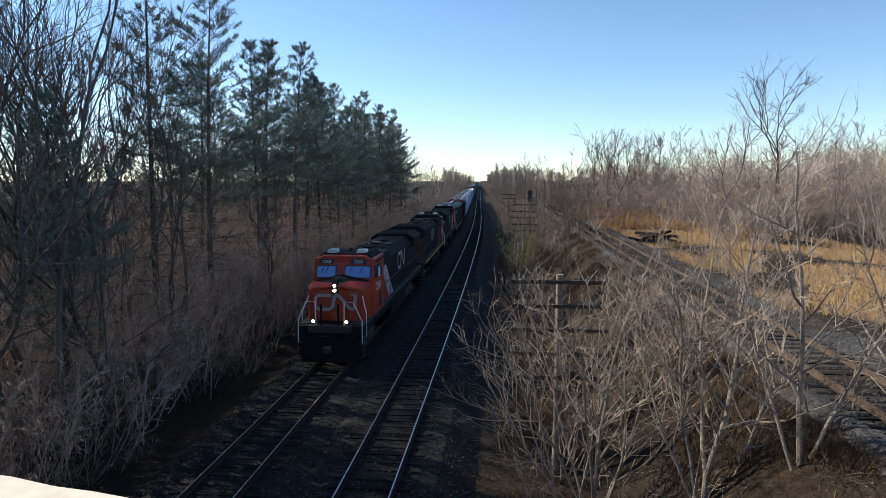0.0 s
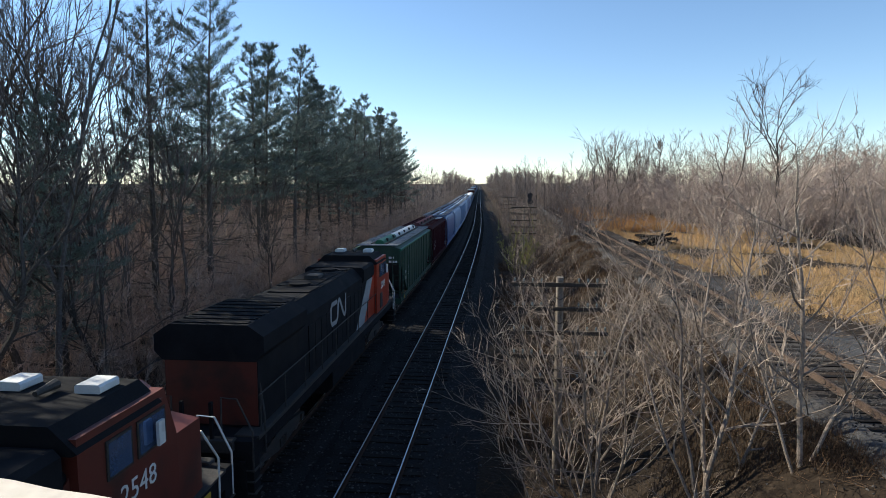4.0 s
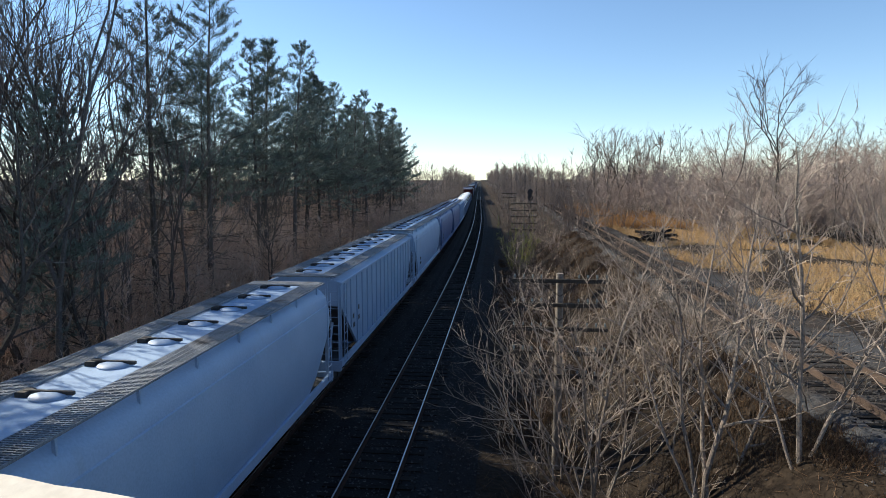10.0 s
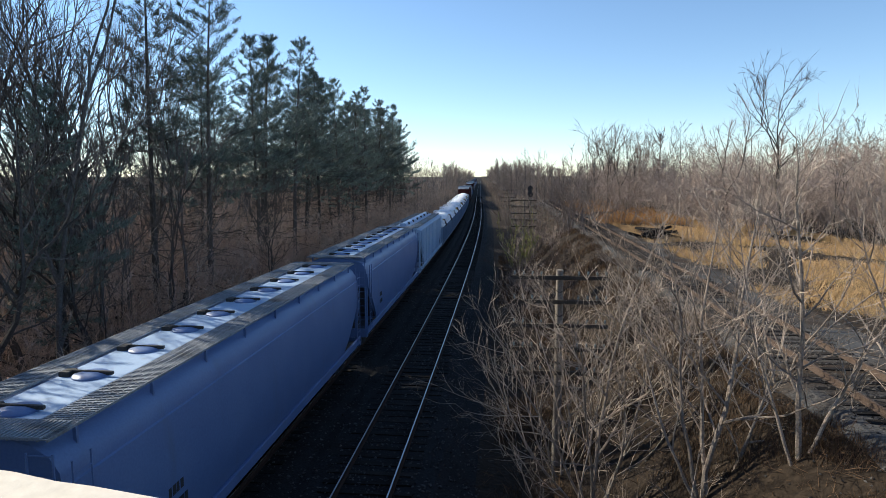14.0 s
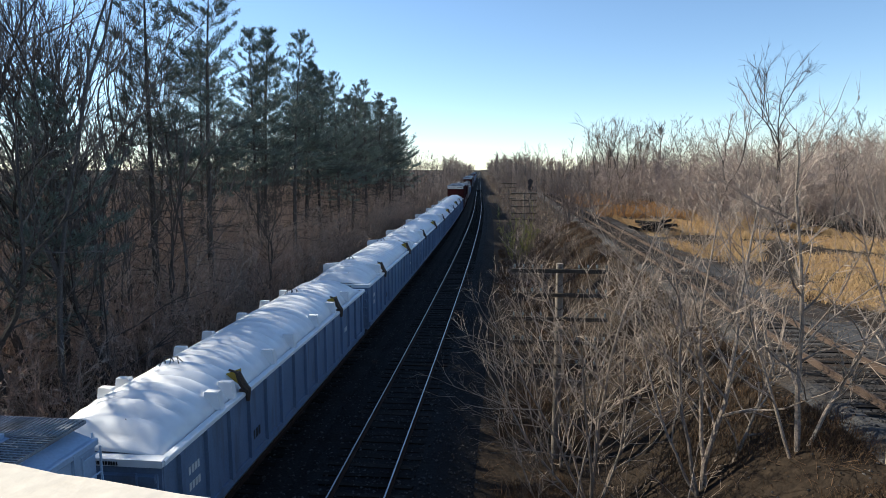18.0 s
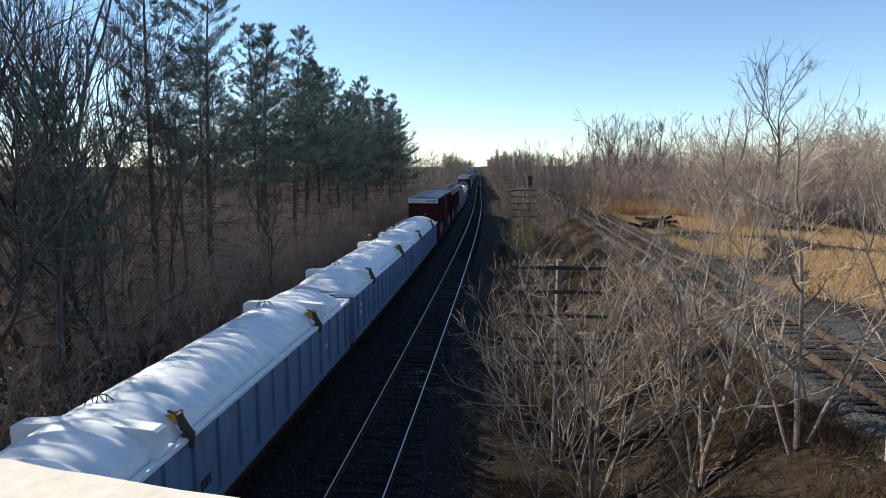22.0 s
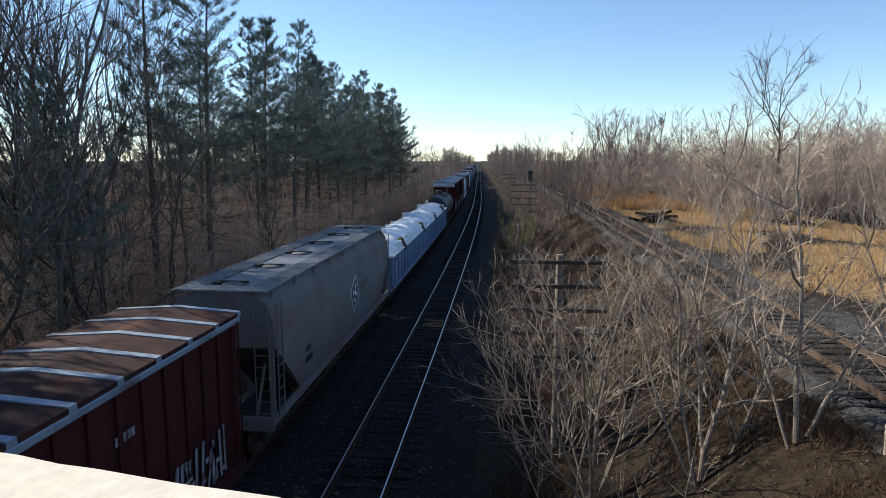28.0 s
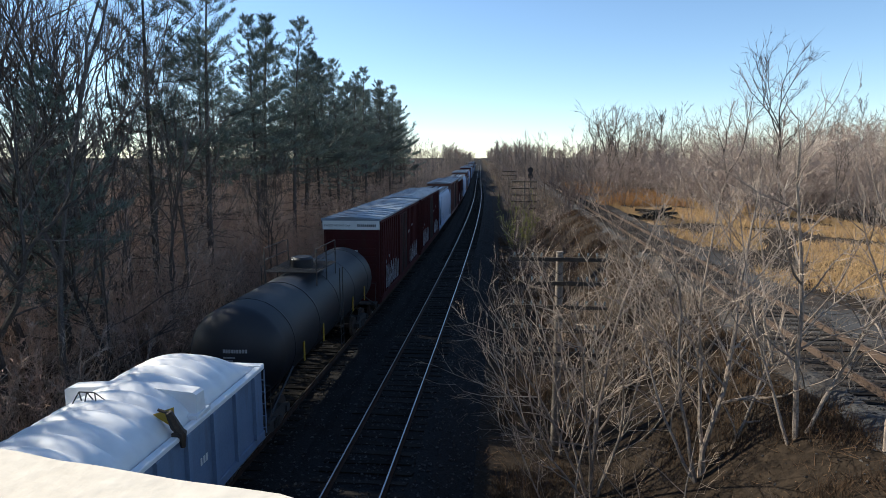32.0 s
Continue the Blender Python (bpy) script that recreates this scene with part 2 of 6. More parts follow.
# ---- mesh tools ----
class Mb:
    """Gathers vertices and faces; boxes, prisms, tubes and lofts are added one after another."""

    def __init__(self):
        self.v, self.f = [], []

    def add(self, verts, faces):
        n = len(self.v)
        self.v.extend(verts)
        self.f.extend([tuple(i + n for i in f) for f in faces])
        return self

    def box(self, x0, x1, y0, y1, z0, z1, c=0.0):
        """A box; c cuts its four upright or long edges into chamfers."""
        if c <= 0:
            return self.add([(x, y, z) for z in (z0, z1) for y in (y0, y1) for x in (x0, x1)],
                            [(0, 2, 3, 1), (4, 5, 7, 6), (0, 1, 5, 4), (2, 6, 7, 3), (0, 4, 6, 2), (1, 3, 7, 5)])
        p = [(x0 + c, z0), (x1 - c, z0), (x1, z0 + c), (x1, z1 - c), (x1 - c, z1), (x0 + c, z1), (x0, z1 - c), (x0, z0 + c)]
        return self.prism(p, y0, y1)

    def prism(self, prof, y0, y1):
        """A profile of (x, z) drawn out along y."""
        k = len(prof)
        return self.add([(x, y, z) for y in (y0, y1) for x, z in prof],
                        [tuple(range(k)), tuple(range(2 * k - 1, k - 1, -1))] + [(i, i + k, (i + 1) % k + k, (i + 1) % k) for i in range(k)])

    def slab(self, prof, x0, x1):
        """A profile of (y, z) drawn out along x."""
        k = len(prof)
        return self.add([(x, y, z) for x in (x0, x1) for y, z in prof],
                        [tuple(range(k - 1, -1, -1)), tuple(range(k, 2 * k))] + [(i, (i + 1) % k, (i + 1) % k + k, i + k) for i in range(k)])

    def loft(self, loops, caps=True):
        k = len(loops[0])
        n = len(self.v)
        for lp in loops:
            self.v.extend(lp)
        for a in range(len(loops) - 1):
            for i in range(k):
                j = (i + 1) % k
                self.f.append((n + a * k + i, n + a * k + j, n + a * k + k + j, n + a * k + k + i))
        if caps:
            self.f.append(tuple(n + i for i in range(k - 1, -1, -1)))
            self.f.append(tuple(n + (len(loops) - 1) * k + i for i in range(k)))
        return self

    def tube(self, pts, radii, n=6, caps=True, tip=False):
        """A tube along points; tip lets it end in a point."""
        pts = [Vector(p) for p in pts]
        if not hasattr(radii, "__len__"):
            radii = [radii] * len(pts)
        base = len(self.v)
        last = len(pts) - 1
        side = None
        for i, p in enumerate(pts):
            d = (pts[min(i + 1, last)] - pts[max(i - 1, 0)])
            d = d.normalized() if d.length > 1e-9 else Vector((0, 0, 1))
            if side is None:
                side = d.orthogonal().normalized()
            side = side - d * side.dot(d)
            side = side.normalized() if side.length > 1e-6 else d.orthogonal().normalized()
            up = d.cross(side)
            if tip and i == last:
                self.v.append(tuple(p))
                break
            for k in range(n):
                a = 2 * math.pi * k / n
                self.v.append(tuple(p + (side * math.cos(a) + up * math.sin(a)) * radii[i]))
        rings = last if tip else last + 1
        for i in range(rings - 1):
            for k in range(n):
                j = (k + 1) % n
                self.f.append((base + i * n + k, base + i * n + j, base + i * n + n + j, base + i * n + n + k))
        if tip:
            b = base + (rings - 1) * n
            for k in range(n):
                self.f.append((b + k, b + (k + 1) % n, b + n))
        elif caps:
            self.f.append(tuple(base + (rings - 1) * n + k for k in range(n)))
        if caps:
            self.f.append(tuple(base + k for k in range(n - 1, -1, -1)))
        return self

    def sliver(self, a, b, r):
        """The finest twigs: one long thin triangle from a to its tip b."""
        d = b - a
        o = d.cross(Vector((0.31, -0.77, 0.55)))
        o = o * (r * 1.6 / max(o.length, 1e-6))
        n = len(self.v)
        self.v.extend((tuple(a - o), tuple(a + o), tuple(b)))
        self.f.append((n, n + 1, n + 2))
        return self

    def disc(self, x0, x1, y, z, r, n=20):
        """A wheel-like drum with its axle along x."""
        return self.tube([(x0, y, z), (x1, y, z)], r, n)

    def mesh(self, name, material, smooth=False):
        me = bpy.data.meshes.new(name)
        me.from_pydata(self.v, [], self.f)
        me.materials.append(material)
        if smooth:
            me.polygons.foreach_set("use_smooth", [True] * len(me.polygons))
            me.set_sharp_from_angle(angle=radians(38))
        me.update()
        return me


def part(name, shape, material, parent=None, label="", smooth=False, at=None):
    """One mesh object under a thing or part; shape is an Mb or a finished mesh."""
    ob = new(name, shape.mesh(name, material, smooth) if isinstance(shape, Mb) else shape)
    if parent:
        ob.parent = parent
    if at is not None:
        ob.matrix_basis = at if isinstance(at, Matrix) else Matrix.Translation(at)
    if label:
        tagged(ob, label)
    return ob


def thing(name, label, category, group="", kind=""):
    return tagged(new(name), label, category, group, kind)


def words(text, size, material, parent, m, name="lettering", label=""):
    """Letters of the built-in font as a thin mesh."""
    cu = bpy.data.curves.new(name, "FONT")
    cu.body, cu.size, cu.extrude, cu.align_x, cu.resolution_u = text, size, 0.004, "CENTER", 2
    tmp = bpy.data.objects.new(name, cu)
    me = bpy.data.meshes.new_from_object(tmp)
    bpy.data.objects.remove(tmp)
    me.materials.clear()
    me.materials.append(material)
    ob = part(name, me, material, parent, label)
    ob.matrix_basis = m
    return ob


def side_text(x, y, z):
    """Pose of writing on a car's right-hand side, read from the right."""
    return Matrix.Translation((x, y, z)) @ Euler((radians(90), 0, radians(90))).to_matrix().to_4x4()


def end_text(x, y, z):
    """Pose of writing on the end of a car that faces the bridge."""
    return Matrix.Translation((x, y, z)) @ Euler((radians(90), 0, 0)).to_matrix().to_4x4()


# ---- the plan: two main tracks that bend gently, a siding on the terrace ----
def x2(y):
    """Centre line of the open main track."""
    return -0.35 - 1.6e-4 * max(148.0 - y, 0.0) ** 2


def x1(y):
    """Centre line of the train's track."""
    return x2(y) - 4.17


def slope2(y):
    return 3.2e-4 * max(148.0 - y, 0.0)


def sidx(y):
    """Centre line of the siding."""
    return 9.45 + 0.042 * y if y < 90 else 13.23 + 0.042 * (y - 90) - 1.6e-4 * min(y - 90, 130) ** 2 * 0.8


def smooth(a, b, v):
    t = min(max((v - a) / (b - a), 0.0), 1.0)
    return t * t * (3 - 2 * t)


def gz(x, y):
    """Height of the ground; the rail tops lie at 0."""
    u = x - x2(y) if y > -60 else x - x2(-60)
    if u < -6.0:
        z = -0.75 - 0.75 * smooth(-6.5, -8.5, u) + 1.5 * smooth(-9.5, -15, u) + 0.6 * smooth(-16, -40, u)
    else:
        z = -0.75 - 0.15 * smooth(2.5, 4.0, u) + 3.75 * smooth(6.0, 11.6, u) + 1.2 * smooth(40, 120, u)
    away = min(1.0, max(0.0, (abs(u + 2.0) - 5.5) / 4.0))
    if abs(x - sidx(y)) < 2.6:
        away *= 0.15
    z += away * (0.22 * noise.noise((x * 0.21, y * 0.21, 3.0)) + 0.05 * noise.noise((x * 0.5, y * 0.5, 7.0)))
    return z

# ---- ground and tracks ----
def spread(near, step, far, grow):
    out, v = [], 0.0
    while v < near:
        out.append(v)
        v += step
    while v < far:
        out.append(v)
        step *= grow
        v += step
    return out + [far]


gx = sorted({round(s * v, 3) for v in spread(28, 0.5, 2500, 1.25) for s in (-1, 1)})
gy = sorted({round(v, 3) for v in spread(110, 1.1, 4200, 1.16)} | {round(-v, 3) for v in spread(20, 2.5, 900, 1.4)})
verts = [(x, y, gz(x, y)) for y in gy for x in gx]
nx = len(gx)
faces = [(j * nx + i, j * nx + i + 1, (j + 1) * nx + i + 1, (j + 1) * nx + i) for j in range(len(gy) - 1) for i in range(nx - 1)]
ground = tagged(part("ground", Mb().add(verts, faces), M["ground"], smooth=True),
                "brown autumn earth with dry grass and low terrace", "ground", kind="structure")

ys = [-40 + 2.0 * i for i in range(60)] + [80 + 12.0 * i for i in range(160)]
bed = Mb()
rows = []
for y in ys:
    a, b = x1(y), x2(y)
    dz = 0.02 * noise.noise((y * 0.4, 0, 1))
    rows.append([(a - 3.4, y, -1.6), (a - 1.9, y, -0.21 + dz), (a + 1.7, y, -0.195 - dz), (a + 2.08, y, -0.30), (b - 1.7, y, -0.195 + dz),
                 (b + 1.9, y, -0.21), (b + 3.3, y, -0.95 - dz), (b + 3.3, y, -1.9), (a - 3.4, y, -2.2)])
bed.loft(rows)
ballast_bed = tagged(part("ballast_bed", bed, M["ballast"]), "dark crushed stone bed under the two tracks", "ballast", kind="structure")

srows = []
for y in [-30 + 3.0 * i for i in range(60)]:
    c = sidx(y)
    srows.append([(c - 2.6, y, gz(c - 2.6, y) - 0.05), (c - 1.6, y, 3.012), (c + 1.6, y, 3.012), (c + 3.4, y, gz(c + 3.4, y) + 0.02), (c + 3.2, y, 2.2), (c - 2.4, y, 1.8)])
siding_bed = tagged(part("siding_bed", Mb().loft(srows), M["gravel"]), "pale grey gravel bed of the disused siding", "gravel", kind="structure")

RAIL = [(-0.075, -0.17), (0.075, -0.17), (0.075, -0.155), (0.012, -0.135), (0.012, -0.045), (0.036, -0.032), (0.036, -0.004),
        (0.026, 0.0), (-0.026, 0.0), (-0.036, -0.004), (-0.036, -0.032), (-0.012, -0.045), (-0.012, -0.135), (-0.075, -0.155)]


def rails(thing_ob, line, z, ylist, body, head):
    for s in (-0.7525, 0.7525):
        mb = Mb().loft([[(line(y) + s + px, y, z + pz) for px, pz in RAIL] for y in ylist])
        r = part("rail", mb, body, thing_ob)
        if head:
            part("railhead", Mb().loft([[(line(y) + s - 0.022, y, z - 0.002), (line(y) + s + 0.022, y, z - 0.002), (line(y) + s + 0.019, y, z + 0.004),
                                         (line(y) + s - 0.019, y, z + 0.004)] for y in ylist]), head, r, "polished running surface")


def tie_mesh(seed):
    rg = random.Random(seed)
    w = 0.11 + rg.uniform(-0.012, 0.012)
    mb = Mb().box(-1.3, 1.3, -w, w, -0.09, 0.09, 0.0)
    mb.v = [(x + rg.uniform(-.03, .03), y + rg.uniform(-.012, .012), z + rg.uniform(-.012, .012)) for x, y, z in mb.v]
    return mb


TIES = [tie_mesh(s).mesh("tie", M["tie"]) for s in range(6)]
TIE_PLATE = Mb().box(-0.92, -0.59, -0.09, 0.09, -0.085, 0.105).box(0.59, 0.92, -0.09, 0.09, -0.085, 0.105)


def ties(thing_ob, line, z, y0, y1, yfar, seed):
    rg = random.Random(seed)
    y = y0
    while y < y1:
        ob = part("tie", TIES[rg.randrange(6)], M["tie"], thing_ob)
        ob.matrix_basis = pose(line(y) + rg.uniform(-.05, .05), y + rg.uniform(-.04, .04), z - 0.175 - 0.09 + rg.uniform(-.015, .015), 0, 0, -math.degrees(slope2(y)) + rg.uniform(-1.5, 1.5))
        y += 0.56
    mb = Mb()
    while y < yfar:
        c = line(y)
        mb.box(c - 1.3, c + 1.3, y - 0.11, y + 0.11, z - 0.34, z - 0.17)
        y += 0.56
    tagged(part("far_ties", mb, M["tie"], thing_ob), kind="stuff")


main_y = [-40 + 4.0 * i for i in range(50)] + [160 + 30.0 * i for i in range(64)]
track_1 = thing("track_1", "main line track under the passing train, dark timber ties", "track", kind="structure")
rails(track_1, x1, 0.0, main_y, M["rail"], M["railhead"])
ties(track_1, x1, 0.0, 6, 60, 260, 11)
track_2 = thing("track_2", "open main line track with polished rails on dark ties", "track", kind="structure")
rails(track_2, x2, 0.0, main_y, M["rail"], M["railhead"])
ties(track_2, x2, 0.0, 6, 60, 260, 12)
track_3 = thing("track_3", "rusty disused siding on the gravel terrace", "track", kind="structure")
rails(track_3, sidx, 3.2, [-20 + 4.0 * i for i in range(40)], M["rustrail"], None)
ties(track_3, sidx, 3.2, 6, 40, 138, 13)


def pebble(mb, x, y, z, r, rg):
    o = [(1, 0, 0), (-1, 0, 0), (0, 1, 0), (0, -1, 0), (0, 0, 1), (0, 0, -1)]
    a = rg.uniform(0, 6.3)
    ca, sa = math.cos(a), math.sin(a)
    vs = []
    for p in o:
        k = r * rg.uniform(0.6, 1.25)
        px, py, pz = p[0] * k + rg.uniform(-.3, .3) * r, p[1] * k * 0.8 + rg.uniform(-.3, .3) * r, p[2] * k * 0.7
        vs.append((x + px * ca - py * sa, y + px * sa + py * ca, z + pz))
    mb.add(vs, [(0, 2, 4), (2, 1, 4), (1, 3, 4), (3, 0, 4), (2, 0, 5), (1, 2, 5), (3, 1, 5), (0, 3, 5)])


rg = random.Random(5)
mb = Mb()
for _ in range(11000):
    y = 11 + 45 * rg.random() ** 1.6
    u = rg.uniform(-7.2, 3.2)
    x = x2(y) + u
    d = min(abs(u), abs(u + 4.17))
    z = -0.195 if d < 1.8 else (-0.28 if -4.17 < u < 0 else -0.21 - (d - 1.9) * 0.52)
    pebble(mb, x, y, z + rg.uniform(-0.01, 0.03), rg.uniform(0.025, 0.065), rg)
tagged(part("ballast_stones", mb, M["stone"]), "loose grey crushed stones between the rails", "stones", kind="stuff")
mb = Mb()
for _ in range(8000):
    y = 9 + 42 * rg.random() ** 1.4
    x = sidx(y) + rg.gauss(0.5, 2.1)
    pebble(mb, x, y, max(gz(x, y), 3.012 if abs(x - sidx(y)) < 1.6 else -9) + 0.01, rg.uniform(0.02, 0.055), rg)
tagged(part("siding_stones", mb, M["stone"]), "pale loose gravel along the disused siding", "stones", kind="stuff")

# ---- the road bridge on which the camera rests ----
BANG = math.degrees(math.atan2(0.05, -0.18)) - 180  # its line runs far to the left, a little ahead
bridge = thing("road_bridge", "pale concrete road bridge over the tracks", "bridge", kind="structure")
bridge.matrix_basis = Matrix.Translation((-0.31, 0.54, 0.010)) @ pose(0, 0, 0, 0, 0, BANG)
top = []
rg = random.Random(8)
for i in range(241):
    x = -6 + i * 0.05
    j = 0.006 * noise.noise((x * 3.1, 0, 0)) + 0.004 * noise.noise((x * 11, 2, 0))
    top.append([(x, -0.30, 7.1), (x, 0.0, 7.1), (x, 0.0 + j, 8.185), (x, -0.018 + j, 8.2 + j), (x, -0.28, 8.2 + 0.5 * j), (x, -0.30, 8.18)])
part("parapet", Mb().loft(top), M["concrete"], bridge, "rough sunlit concrete parapet", smooth=True)
part("far_parapet", Mb().box(-30, 30, -9.3, -9.0, 7.1, 8.2, 0.02), M["concrete"], bridge)
part("parapet_end", Mb().box(-30, -6, -0.3, 0, 7.1, 8.2).box(6.05, 30, -0.3, 0, 7.1, 8.2), M["concrete"], bridge)
part("deck", Mb().box(-30, 30, -9.3, 0.0, 6.35, 7.06), M["concrete"], bridge)
part("roadway", Mb().box(-30, 30, -8.9, -0.4, 7.06, 7.1), M["asphalt"], bridge)
part("abutment", Mb().box(-30, -16, -9.2, -0.1, -1.5, 6.35), M["concrete"], bridge)
part("abutment", Mb().box(8.5, 30, -9.2, -0.1, -1.5, 6.35), M["concrete"], bridge)


# ---- pole line and small things beside the tracks ----
def line_pole(x, y, h, arms, lean=0.0):
    z0 = gz(x, y)
    ob = thing("telegraph_pole", "weathered wooden line pole with dark crossarms", "pole", "poles of the old wire line")
    ob.matrix_basis = pose(x, y, z0 - 0.3, 0, lean, -2)
    part("shaft", Mb().tube([(0, 0, 0), (0.01, 0, h * 0.5), (0, 0, h + 0.3)], [0.15, 0.135, 0.115], 10), M["pole"], ob, smooth=True)
    for k in range(arms):
        z = h + 0.3 - 0.22 - 0.77 * k
        a = part("crossarm", Mb().box(-1.5, 1.5, -0.2, -0.1, z - 0.065, z + 0.055, 0.01), M["arm"], ob)
        for xx in (-1.42, -1.14, -0.86, -0.58, 0.58, 0.86, 1.14, 1.42):
            part("insulator", Mb().tube([(xx, -0.15, z + 0.05), (xx, -0.15, z + 0.1), (xx, -0.15, z + 0.11), (xx, -0.15, z + 0.2)], [0.012, 0.012, 0.04, 0.028], 7), M["porcelain"], a)
        part("brace", Mb().tube([(-0.6, -0.12, z - 0.06), (0, -0.12, z - 0.5)], 0.014, 4).tube([(0.6, -0.12, z - 0.06), (0, -0.12, z - 0.5)], 0.014, 4), M["arm"], a)
    return ob


line_pole(2.55, 19.6, 6.45, 5)
line_pole(5.25, 74.0, 6.6, 5)
line_pole(5.9, 128.0, 6.6, 5)

mast = thing("signal_mast", "dark railway signal mast with round head", "signal")
mast.matrix_basis = pose(7.4, 92, gz(7.4, 92))
part("post", Mb().tube([(0, 0, 0), (0, 0, 6.7)], 0.09, 8), M["steel"], mast)
part("target", Mb().tube([(0, -0.15, 6.2), (0, -0.1, 6.2)], 0.42, 16), M["steel"], mast)
part("target", Mb().tube([(0, -0.15, 5.4), (0, -0.1, 5.4)], 0.42, 16), M["steel"], mast)
part("ladder", Mb().tube([(-0.2, 0.25, 0), (-0.2, 0.25, 6)], 0.02, 4).tube([(0.2, 0.25, 0), (0.2, 0.25, 6)], 0.02, 4), M["steel"], mast)

pile = thing("timber_pile", "heap of old blackened ties on dry grass", "timber")
pile.matrix_basis = pose(15.6, 56, gz(15.6, 56), 0, 0, 12)
rg = random.Random(3)
for k in range(16):
    lv = k // 6
    ob = part("tie", TIES[k % 6], M["tie"], pile)
    ob.matrix_basis = pose(rg.uniform(-.9, .9), rg.uniform(-1.0, 1.0), 0.2 + lv * 0.32 + rg.uniform(0, .1), rg.uniform(-25, 25), rg.uniform(-24, 16), rg.uniform(-60, 60))

# ---- trees, brush and grass ----
def away_from(d, angle, rg):
    """A direction that leaves d by an angle, at a random turn."""
    o = d.orthogonal().normalized()
    o.rotate(Matrix.Rotation(rg.uniform(0, 6.283), 3, d))
    return (d * math.cos(angle) + o * math.sin(angle)).normalized()


def bough(start, d, length, n, rg, wander, lift):
    """Points of a branch that wanders and lifts towards the light."""
    pts = [start.copy()]
    d = d.copy()
    for _ in range(n):
        d = (d + Vector((rg.gauss(0, wander), rg.gauss(0, wander), rg.gauss(0, wander) + lift))).normalized()
        pts.append(pts[-1] + d * (length / n))
    return pts


def along(pts, u):
    k = min(int(u * (len(pts) - 1)), len(pts) - 2)
    f = u * (len(pts) - 1) - k
    return pts[k].lerp(pts[k + 1], f), (pts[k + 1] - pts[k]).normalized()


def bare_tree(seed, h, r, first=0.3, reach=0.33, limbs=15, subs=7, twigs=6, lift=0.05, wander=0.16, thin=(0.011, 0.0065), angle=1.05):
    """Trunk with limbs, and a crown of branchlets and twigs. thin: least radius of branchlets and of twigs."""
    rg = random.Random(seed)
    wood, crown = Mb(), Mb()
    trunk = bough(Vector((0, 0, -0.3)), Vector((rg.gauss(0, .05), rg.gauss(0, .05), 1)), h, 9, rg, 0.05, 0.05)
    wood.tube(trunk, [r * (1.25 if i == 0 else 1 - 0.095 * i) for i in range(10)], 6, False)
    az = rg.uniform(0, 6.28)
    for k in range(limbs):
        w = (k + rg.random() * 0.8) / limbs
        u = first + (0.98 - first) * w
        p, d = along(trunk, u)
        az += 2.4 + rg.gauss(0, .3)
        a = angle * (1.1 - 0.75 * w) + rg.gauss(0, .12)
        ld = Vector((math.cos(az) * math.sin(a), math.sin(az) * math.sin(a), math.cos(a)))
        ln = h * reach * (0.42 + 0.62 * math.sin(3.1416 * (0.16 + 0.72 * w))) * rg.uniform(0.65, 1.15)
        lr = max(0.02, r * (1.05 - u) * rg.uniform(0.35, 0.55))
        limb = bough(p, ld, ln, 5, rg, wander * 0.8, lift)
        wood.tube(limb, [lr * (1 - 0.17 * i) for i in range(6)], 4, False, True)
        for j in range(subs):
            v = 0.15 + 0.85 * (j + rg.random()) / subs
            q, e = along(limb, min(v, 0.99))
            sl = ln * rg.uniform(0.22, 0.46) * (1.15 - 0.55 * v)
            sub = bough(q, away_from(e, rg.uniform(0.4, 0.9), rg), sl, 3, rg, wander * 1.1, lift * 1.4)
            sr = max(thin[0], lr * 0.3)
            crown.tube(sub, [sr, sr * 0.75, sr * 0.5, 0], 3, False, True)
            for _ in range(twigs):
                q2, e2 = along(sub, rg.uniform(0.12, 0.98))
                d2 = (away_from(e2, rg.uniform(0.35, 0.8), rg) + Vector((0, 0, 2 * lift))) * sl * rg.uniform(0.2, 0.48)
                crown.sliver(q2, q2 + d2, thin[1])
    return wood, crown


def thicket(seed, h, stems, width, twigs=8, r=0.016, lean=0.35, fine=3, thin=0.006):
    """Many stems from one root, each with side twigs."""
    rg = random.Random(seed)
    mb = Mb()
    for _ in range(stems):
        a = rg.uniform(0, 6.283)
        rr = width * rg.random() ** 0.7
        p = Vector((rr * math.cos(a) * 0.8, rr * math.sin(a) * 0.8, -0.15))
        ln = h * rg.uniform(0.45, 1.1)
        l2 = lean * rg.uniform(0.2, 1.4)
        st = bough(p, Vector((math.cos(a) * l2, math.sin(a) * l2, 1)).normalized(), ln, 4, rg, 0.17, 0.03)
        q = r * rg.uniform(0.6, 1.5)
        mb.tube(st, [q, q * .85, q * .65, q * .45, 0], 3, False, True)
        for _ in range(twigs):
            s, e = along(st, rg.uniform(0.2, 0.98))
            tl = ln * rg.uniform(0.1, 0.27)
            d = away_from(e, rg.uniform(0.4, 1.1), rg)
            mb.tube([s, s + d * tl], [max(thin, q * .42), thin * 0.3], 3, False, True)
            for _ in range(fine):
                s2 = s + d * tl * rg.uniform(0.15, 0.98)
                mb.sliver(s2, s2 + away_from(d, rg.uniform(.35, 0.95), rg) * tl * rg.uniform(.22, .55), thin * 0.8)
    return mb


